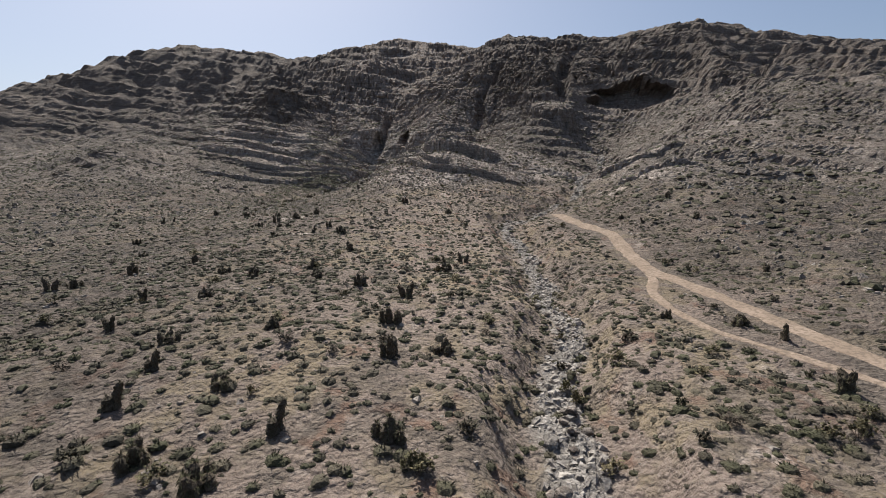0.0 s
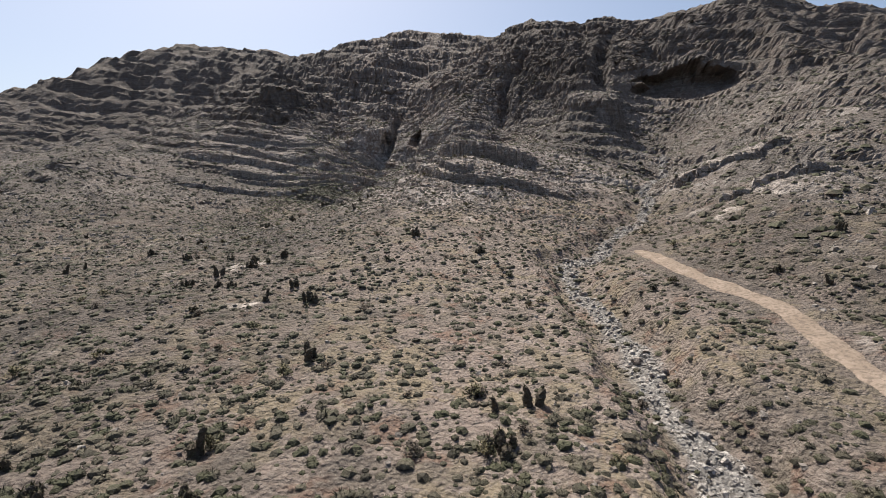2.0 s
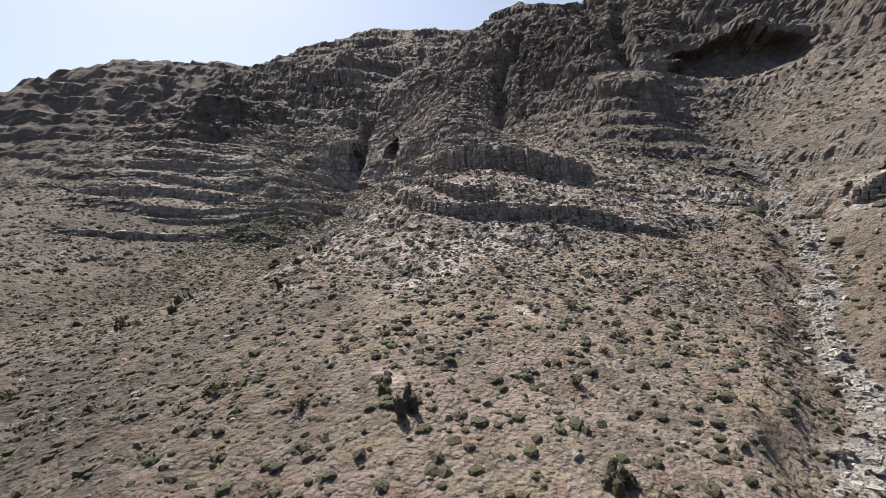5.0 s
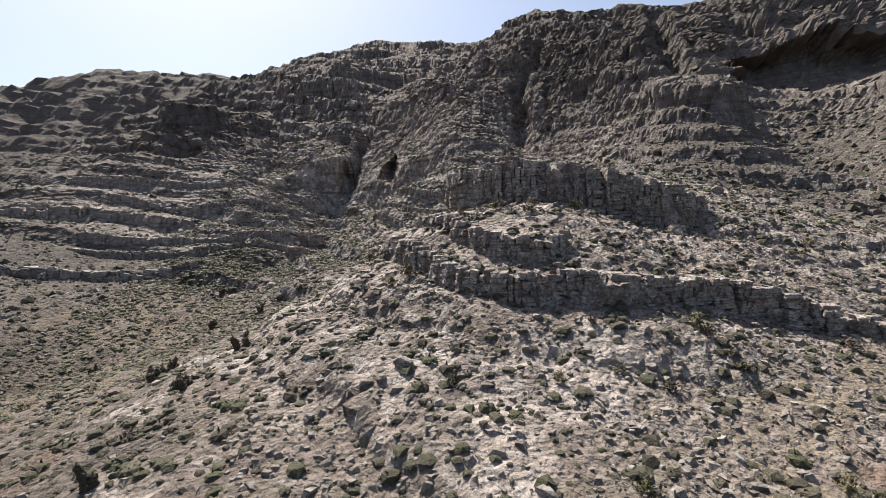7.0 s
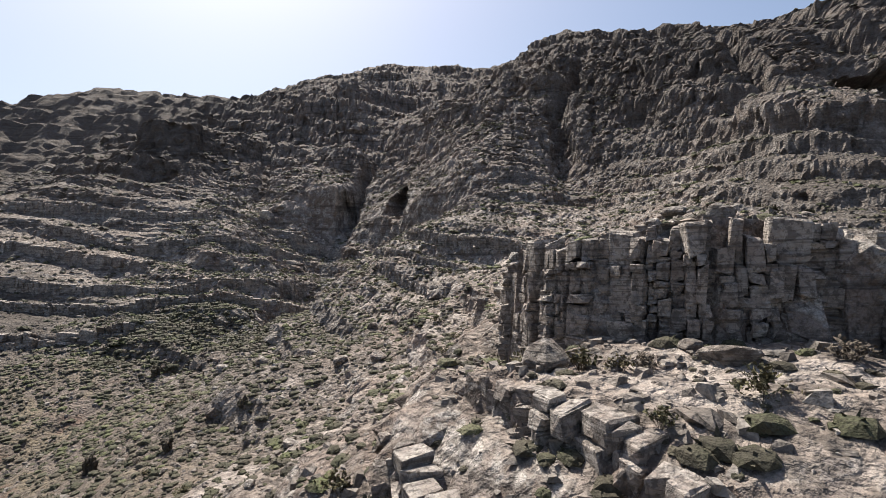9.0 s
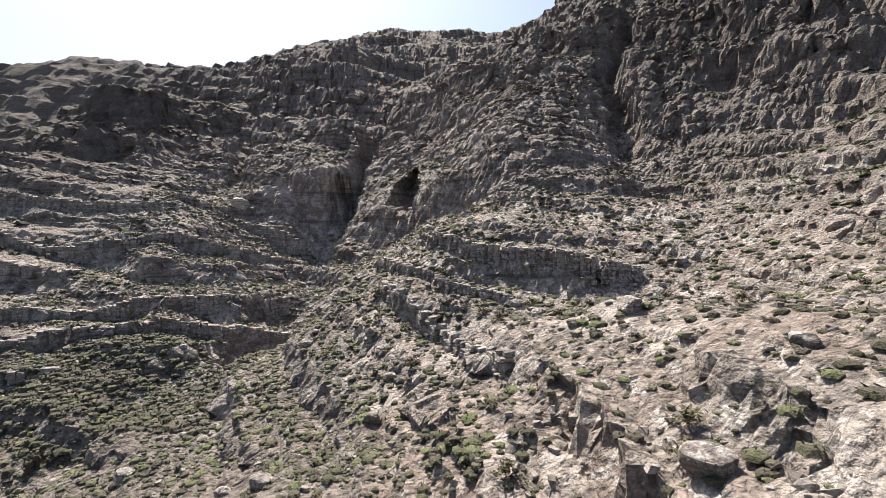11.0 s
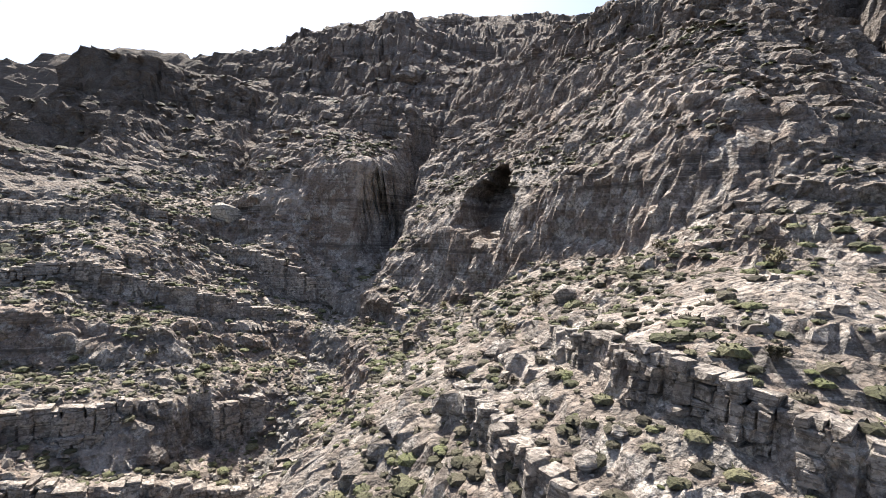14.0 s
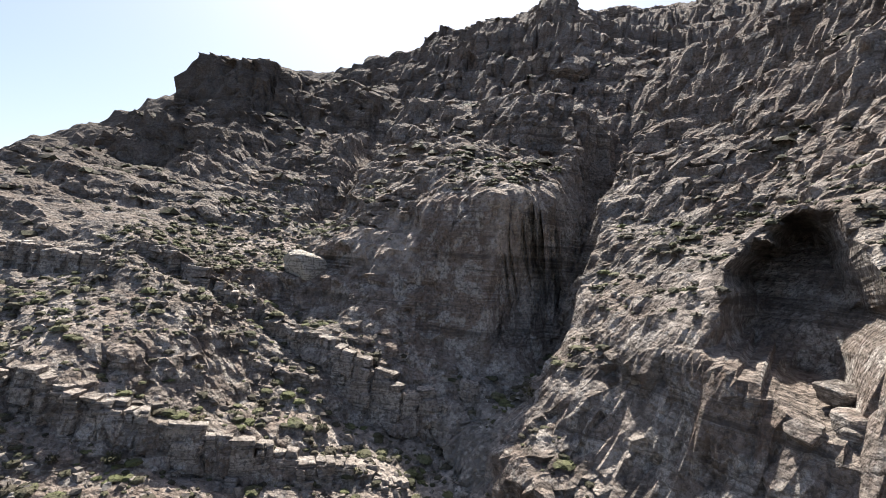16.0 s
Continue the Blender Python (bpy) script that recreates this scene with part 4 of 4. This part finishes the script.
    x, y, r = sprinkle(60000, (-2, 4), (40, 132), 32)
    x2, y2, _ = sprinkle(9000, (-40, 185), (-22, 232), 33)
    x, y = np.r_[x, x2], np.r_[y, y2]
    keep = r.uniform(0.1, 1, len(x)) < pick(GRAVEL, x, y)
    x, y = x[keep], y[keep]
    size = 0.1 + 0.42 * r.uniform(size=len(x)) ** 3.2
    pieces = []
    for k in range(6):
        m = slice(k, None, 6)
        v, f = pebble_shape(320 + k)
        pieces.append(scatter(v, f, np.stack([x, y, lies(x, y)], -1)[m], size[m], r.uniform(0, 6.28, len(x))[m], None, -0.1))
    v, f = merge(pieces)
    tagged(new("wash_cobbles", sheet_mesh("wash_cobbles", v, f, COBBLE)), "pale grey cobbles filling the dry wash bed", "stones", kind="stuff")


shrubs()
stones()


# ---- ledges of stacked limestone blocks ----
def block_shape(seed):
    """A chipped block, one metre each way, with worn edges."""
    r = random.Random(seed)
    bm = bmesh.new()
    bmesh.ops.create_cube(bm, size=1)
    for v in bm.verts:
        v.co += Vector([r.uniform(-0.17, 0.17) for _ in range(3)])
    bmesh.ops.bevel(bm, geom=bm.edges[:], offset=r.uniform(0.03, 0.08), segments=1, affect="EDGES", profile=0.5)
    for v in bm.verts:
        v.co += Vector([r.uniform(-0.055, 0.055) for _ in range(3)])
    bmesh.ops.triangulate(bm, faces=bm.faces[:])
    me = bpy.data.meshes.new("block")
    bm.to_mesh(me)
    bm.free()
    me.materials.append(BLOCK)
    return me


BLOCKS = [block_shape(40 + i) for i in range(18)]


def ledge(line, size, seed, label, long=1.0):
    """A rock face along a line: beds that run on, cut by upright joints; the high ground lies to the line's left."""
    r = random.Random(seed)
    line = np.array(line, float)
    s = np.r_[0, np.cumsum(np.hypot(*(line[1:] - line[:-1]).T))]

    def at_share(q):
        cx, cy = np.interp(q, s, line[:, 0]), np.interp(q, s, line[:, 1])
        tx = np.interp(q + 0.8, s, line[:, 0]) - np.interp(q - 0.8, s, line[:, 0])
        ty = np.interp(q + 0.8, s, line[:, 1]) - np.interp(q - 0.8, s, line[:, 1])
        ln = math.hypot(tx, ty) or 1.0
        return cx, cy, tx / ln, ty / ln

    mid = s[-1] / 2
    ox, oy, _, _ = at_share(mid)
    home = Vector((ox, oy, float(lies(ox, oy))))
    thing = tagged(new("rock_ledge"), label, "rock ledge", group="layered rock ledges")
    thing.matrix_basis = Matrix.Translation(home)
    beds = [size * (0.4 + 1.1 * r.random() ** 1.5) for _ in range(14)]
    at = 0.0
    while at < s[-1]:
        w = size * long * (0.45 + 1.25 * r.random() ** 1.5)
        q = min(at + w / 2, s[-1])
        cx, cy, tx, ty = at_share(q)
        nx_, ny_ = ty, -tx
        tops = [float(lies(cx - nx_ * 0.9 + tx * k, cy - ny_ * 0.9 + ty * k)) for k in (-2.2, -1.1, 0.0, 1.1, 2.2)]
        feet = float(lies(cx + nx_ * 1.0, cy + ny_ * 1.0))
        top = 0.9 * sum(tops) / 5 + 0.1 * tops[2]
        if top - feet > 0.4 and r.random() > 0.16 * (at / s[-1]) ** 2:
            stand, sag = r.uniform(-0.26, 0.2), r.choice((1.0, 1.0, 0.75, 1.3))
            z, k = top + r.uniform(-0.02, 0.14), 0
            if r.random() < 0.3:
                z -= beds[0] * r.uniform(0.3, 1.0)
            while z > feet - 0.1 and k < 14:
                high = beds[k] * sag * r.uniform(0.85, 1.15)
                pieces = 2 if w > size * 0.95 and r.random() < 0.5 else 1
                for p in range(pieces):
                    wide = w / pieces
                    shift = (p - (pieces - 1) / 2) * wide
                    deep = size * r.uniform(1.1, 1.7)
                    out = 0.34 - deep / 2 + stand + r.uniform(-0.16, 0.13) + 0.10 * (top - z)
                    m = Matrix.LocRotScale((cx + nx_ * out + tx * shift - ox, cy + ny_ * out + ty * shift - oy, z - high / 2 - home.z),
                                           Euler((r.uniform(-0.1, 0.1), r.uniform(-0.07, 0.07) + 0.10 * abs(tx), math.atan2(ty, tx) + r.uniform(-0.2, 0.2))),
                                           (wide * r.uniform(0.93, 1.03), deep, high * r.uniform(0.95, 1.03)))
                    part("block", BLOCKS[r.randrange(len(BLOCKS))], thing, "", m)
                z -= high
                k += 1
        at += w
    return thing


LEDGE_LOOKS = [(0.56, "broken low limestone ledge stepping across the spur"), (0.55, "low step of grey limestone blocks above a ledge"), (0.52, "tall grey limestone cliff of stacked jointed blocks"),
               (0.5, "slanting pale limestone ledge beside the gully"), (0.45, "thin pale limestone ledge on stony slope"), (0.46, "jointed grey limestone wall with overhung foot"),
               (0.6, "long dark limestone ledge above the shrubby gully"), (0.55, "thin dark ledge banding the shrubby slope"), (0.58, "slanting cracked limestone ledge below green slope"),
               (1.2, "low grey ledge banding the far slope"), (1.3, "grey limestone band across the far slope"), (0.46, "upper tier of weathered limestone blocks set back above the cliff"), (0.55, "cracked grey limestone band topping the ledge above the gully"), (0.75, "pale grey rock ledge on the slope above the wash"), (0.7, "weathered rock outcrop above the track end")]
for i, ((tall, line), (size, label)) in enumerate(zip(LEDGES, LEDGE_LOOKS)):
    ledge(line, size, 60 + i, label, 1.2 if i in (3, 4) else 1.5 if 5 < i < 11 or i >= 12 else 1.0)


# ---- boulders ----
def boulder_shape(seed, material, cuts=9):
    """A faceted boulder about one metre across."""
    r = random.Random(seed)
    bm = bmesh.new()
    bmesh.ops.create_icosphere(bm, subdivisions=3, radius=0.62)
    for _ in range(cuts):
        n = Vector((r.uniform(-1, 1), r.uniform(-1, 1), r.uniform(-0.7, 1))).normalized()
        d = r.uniform(0.32, 0.5)
        for v in bm.verts:
            over = v.co.dot(n) - d
            if over > 0:
                v.co -= n * over * 0.93
    for v in bm.verts:
        v.co += v.co.normalized() * 0.05 * noise.noise(v.co * 4 + Vector((seed, 0, 0)))
        v.co.z *= 0.82
    me = bpy.data.meshes.new("boulder")
    bm.to_mesh(me)
    bm.free()
    me.materials.append(material)
    return me


def boulder(mesh, x, y, size, turn, label, squash=1.0, floor=None):
    ob = tagged(new("boulder", mesh), label, "boulder", group="boulders on the slopes")
    ob.matrix_basis = Matrix.LocRotScale((x, y, (float(lies(x, y)) if floor is None else floor) + 0.22 * size * squash), Euler((0.2 * math.sin(turn), 0.2 * math.cos(turn * 3), turn)), (size, size * 0.85, size * squash))
    return ob


BOULDERS = [boulder_shape(80 + i, BOULDER) for i in range(6)]
boulder(boulder_shape(95, PALE_BOULDER, 7), -48.2, 226.8, 3.0, 0.6, "large pale angular boulder perched on the slope", 0.9)
boulder(BOULDERS[0], -5.9, 131.6, 1.15, 1.0, "upright rounded grey boulder on the ledge top", 1.15)
boulder(BOULDERS[1], -1.6, 131.0, 1.2, 2.2, "flat tilted limestone slab below the cliff", 0.5)
boulder(BOULDERS[2], -17.7, 179.7, 0.9, 0.3, "pale rounded boulder among shrubs")
boulder(BOULDERS[3], -4.7, 176.5, 1.0, 0.9, "grey boulder at the foot of a ledge")
boulder(BOULDERS[4], -10.1, 179.2, 0.8, 2.9, "square grey boulder below a ledge")
rb = random.Random(5)
for i in range(9):
    x, y = rb.uniform(-18.4, -15.6), rb.uniform(215.6, 218.8)
    boulder(BOULDERS[i % 6], x, y, rb.uniform(0.7, 1.5), rb.uniform(0, 6.28), "fallen grey limestone boulder at the cave mouth", rb.uniform(0.6, 0.9), 34.9 + 0.45 * (y - 215.5))
count = 0
while count < 150:
    x, y = rb.uniform(-54, 30), rb.uniform(60, 228)
    if float(pick(ROCK, x, y)) > 0.5 and float(pick(WAY, x, y)) < 0.1 and float(slope(np.array(x), np.array(y))) < 0.9:
        boulder(BOULDERS[count % 6], x, y, 0.5 + 1.0 * rb.random() ** 2.5, rb.uniform(0, 6.28), "grey angular limestone boulder on the rubble slope", rb.uniform(0.55, 1.0))
        count += 1
count = 0
while count < 60:
    y = rb.uniform(14, 120)
    x = float(np.interp(y, [p[1] for p in WASH], [p[0] for p in WASH])) + rb.gauss(0, 1.3)
    if float(pick(GRAVEL, x, y)) > 0.4:
        boulder(BOULDERS[count % 6], x, y, 0.4 + 0.6 * rb.random() ** 2, rb.uniform(0, 6.28), "pale grey boulder lying in the dry wash", rb.uniform(0.6, 1.0))
        count += 1


# ---- yuccas and bushes ----
def spray_mesh(name, material, strands):
    """Thin tapered blades: root, tip, half width."""
    vs, fs = [], []
    for root, tip, half in strands:
        root, tip = np.array(root, float), np.array(tip, float)
        side = np.cross(tip - root, (0.3, 0.2, 1.0) if abs(tip[2] - root[2]) < 0.9 * np.linalg.norm(tip - root) else (1.0, 0.35, 0.1))
        side = side / (np.linalg.norm(side) + 1e-9) * half
        k = len(vs)
        mid = root * 0.5 + tip * 0.5
        vs += [root - side * 0.7, root + side * 0.7, mid + side, tip, mid - side]
        fs += [(k, k + 1, k + 2), (k, k + 2, k + 4), (k + 4, k + 2, k + 3)]
    return sheet_mesh(name, vs, fs, material)


def column_mesh(r, high, thick):
    """A shaggy upright trunk: a bent, bristling column narrowing at the top."""
    rings, around = 9, 9
    vs, fs = [], []
    bend = (r.uniform(-0.3, 0.3), r.uniform(-0.3, 0.3))
    for i in range(rings):
        t = i / (rings - 1)
        rad = thick * (1.0 - 0.25 * t) * (0.85 + 0.3 * r.random()) * (0.7 if i == rings - 1 else 1)
        for j in range(around):
            a = 2 * math.pi * (j + 0.5 * (i % 2)) / around
            k = rad * r.uniform(0.75, 1.3)
            vs.append((math.cos(a) * k + bend[0] * t * t * high, math.sin(a) * k + bend[1] * t * t * high, -0.15 + t * (high + 0.15)))
    for i in range(rings - 1):
        for j in range(around):
            a, b = i * around + j, i * around + (j + 1) % around
            fs += [(a, b, b + around), (a, b + around, a + around)]
    top = len(vs)
    vs.append((bend[0] * high, bend[1] * high, high + 0.05))
    for j in range(around):
        fs.append(((rings - 1) * around + j, (rings - 1) * around + (j + 1) % around, top))
    return sheet_mesh("trunk", vs, fs, YUCCA_SKIRT), bend


def yucca(seed, stems, high):
    """A clump of dark shaggy trunks, each with a small crown of stiff blades."""
    r = random.Random(seed)
    thing = tagged(new("yucca"), "clump of dark shaggy upright yucca trunks on stony soil", "yucca", group="yuccas on the slope")
    for i in range(stems):
        a, d = r.uniform(0, 6.28), 0.0 if i == 0 else r.uniform(0.25, 0.65)
        h = high * (1.0 if i == 0 else r.uniform(0.35, 0.95))
        me, bend = column_mesh(r, h, r.uniform(0.18, 0.28))
        trunk = part("trunk", me, thing, "dark shaggy trunk", Matrix.Translation((math.cos(a) * d, math.sin(a) * d, 0)))
        strands = []
        for _ in range(22):
            b, e = r.uniform(0, 6.28), r.uniform(-0.2, 1.4)
            ln = r.uniform(0.16, 0.36)
            p = (bend[0] * h, bend[1] * h, h - 0.02)
            strands.append((p, (p[0] + math.cos(b) * math.cos(e) * ln, p[1] + math.sin(b) * math.cos(e) * ln, p[2] + math.sin(e) * ln), 0.018))
        for _ in range(40):
            b, t = r.uniform(0, 6.28), r.uniform(0.25, 0.95)
            p = (bend[0] * h * t * t + 0.16 * math.cos(b), bend[1] * h * t * t + 0.16 * math.sin(b), h * t)
            strands.append((p, (p[0] + math.cos(b) * 0.13, p[1] + math.sin(b) * 0.13, p[2] - r.uniform(0.1, 0.28)), 0.02))
        part("leaf_crown", spray_mesh("leaf_crown", YUCCA_LEAF, strands), trunk, "stiff dull green blades")
    return thing


YUCCA_SPOTS = [(-3.7, 31.9), (-3.0, 26.3), (-12.0, 17.5), (-7.0, 19.2), (-2.2, 18.9), (-10.9, 22.6), (0.0, 27.8), (-15.2, 21.1), (-8.9, 15.9), (-12.4, 46.2), (-16.8, 28.3), (21.2, 32.8), (22.2, 29.9), (20.4, 22.9), (16.6, 34.3), (0.1, 53.9), (-15.5, 24.6), (-22.3, 31.1), (-19.4, 37.8), (-2.8, 38.5), (-11.1, 29.9), (-18.3, 45.3)]
FAR_YUCCAS = [(-14.0, 49.9), (-18.7, 46.2), (-12.0, 45.1), (-7.6, 42.6), (0.2, 50.4), (2.1, 54.6), (-22.7, 48.5), (-28.1, 53.2), (-12.1, 60.3), (-15.6, 72.2), (-25.5, 83.0), (-7.3, 92.0), (1.1, 87.8), (-28.4, 80.3), (-29.9, 77.0), (-37.0, 89.4), (-45.3, 95.2), (-20.7, 121.3), (-20.2, 113.5), (-47.6, 151.6), (-19.7, 127.5), (-24.2, 156.0), (-27.9, 152.5), (-34.7, 154.2), (-44.0, 177.4), (-50.9, 178.9)]
ry = random.Random(3)
spots = YUCCA_SPOTS + FAR_YUCCAS + [(ry.uniform(-70, -18), ry.uniform(28, 130)) for _ in range(34)] + [(ry.uniform(26, 60), ry.uniform(25, 80)) for _ in range(14)]
firsts = [yucca(500 + i, stems, high) for i, (stems, high) in enumerate(((5, 1.0), (3, 1.25), (7, 0.8), (2, 1.3), (6, 0.95)))]
for i, (x, y) in enumerate(spots):
    m = Matrix.Translation((x, y, float(lies(x, y)))) @ pose(0, 0, 0, 0, 0, ry.uniform(0, 360))
    if i < len(firsts):
        firsts[i].matrix_basis = m
    else:
        grown = copy_thing(firsts[ry.choice((0, 0, 1, 2, 2, 3, 4))], m)
        grown.scale = [ry.uniform(0.7, 1.05) * (1.0 if i < 48 else 0.9)] * 3


def bush(seed, wide, high, leaves, material, label):
    """A many-stemmed bush: bare twigs below, fine leaves outside."""
    r = random.Random(seed)
    thing = tagged(new("desert_bush"), label, "bush", group="bushes on the slopes")
    twigs, fine = [], []
    for _ in range(20):
        a, e = r.uniform(0, 6.28), r.uniform(0.35, 1.4)
        tip = (math.cos(a) * math.cos(e) * wide, math.sin(a) * math.cos(e) * wide, math.sin(e) * high)
        twigs.append(((0.08 * math.cos(a), 0.08 * math.sin(a), -0.08), tip, 0.012))
        for _ in range(leaves):
            t = r.uniform(0.45, 1.08)
            p = [c * t + r.gauss(0, 0.09) * wide for c in tip]
            p[2] = max(p[2], 0.02)
            d = [r.gauss(0, 0.07), r.gauss(0, 0.07), r.uniform(0.0, 0.13)]
            fine.append((p, [p[0] + d[0], p[1] + d[1], p[2] + d[2]], r.uniform(0.03, 0.055)))
    part("stem", spray_mesh("stem", TWIG, twigs), thing, "bare brown twigs")
    part("foliage", spray_mesh("foliage", material, fine), thing)
    return thing


BUSHES = [(7.4, 19.5), (10.7, 18.5), (7.2, 16.4), (12.9, 20.2), (16.6, 19.3), (17.9, 19.4), (1.1, 19.5), (-0.9, 16.8), (-20.8, 24.9), (-10.7, 16.5), (-14.8, 17.7), (16.5, 28.2), (12.3, 30.9), (10.2, 27.1), (11.5, 22.0), (7.7, 26.0), (-1.5, 72.1), (-0.1, 72.2), (2.5, 73.0), (4.7, 71.7), (6.0, 72.8), (-10.0, 70.0), (-1.0, 80.2), (3.0, 80.2), (14.0, 73.7)]
SPUR_BUSHES = [(1.4, 116.3), (6.7, 119.7), (6.6, 118.7), (7.1, 116.6), (-9.3, 124.5), (-6.0, 115.9), (-1.4, 115.8), (6.9, 111.1), (-2.2, 128.9), (-4.2, 131.0), (-5.6, 136.8), (-10.1, 130.9), (-11.4, 132.1), (-3.4, 131.5), (-4.8, 132.3), (-8.9, 183.0), (-8.8, 176.7), (-21.7, 180.3), (-18.0, 185.0), (-11.8, 183.7), (-6.8, 176.4), (8.0, 183.7), (7.5, 186.2), (0.2, 179.1), (-42.8, 217.2), (-45.7, 215.1), (-43.5, 213.2), (-45.1, 210.4), (-48.3, 212.0), (-28.9, 222.9), (-19.4, 213.4), (-17.6, 212.6), (-21.2, 214.6), (-44, 207.6), (-41.4, 206), (-39.2, 209.4), (-46.8, 208.8), (-37.6, 206.4)]
kinds = [bush(700, 0.62, 0.55, 11, BUSH, "olive-green rounded bush on dry soil"), bush(701, 0.5, 0.42, 10, SHRUB, "grey-brown twiggy bush on dry soil"), bush(702, 0.75, 0.6, 13, BUSH, "dense dull green bush on stony ground"), bush(703, 0.55, 0.5, 9, TWIG, "dry brown leafless bush on stony ground")]
rg = random.Random(9)
places = BUSHES + SPUR_BUSHES
while len(places) < 300:
    x, y = rg.uniform(-40, 28), rg.uniform(13, 228)
    if float(pick(WAY, x, y)) < 0.1 and float(slope(np.array(x), np.array(y))) < 0.8:
        places.append((x, y))
for i, (x, y) in enumerate(places):
    m = Matrix.Translation((x, y, float(lies(x, y)))) @ pose(0, 0, 0, 0, 0, rg.uniform(0, 360))
    if i < 4:
        kinds[i].matrix_basis = m
    else:
        grown = copy_thing(kinds[rg.choice((0, 0, 1, 1, 2, 3))], m)
        grown.scale = [rg.uniform(0.7, 1.25) * (1.15 if i < 16 else 0.9)] * 3
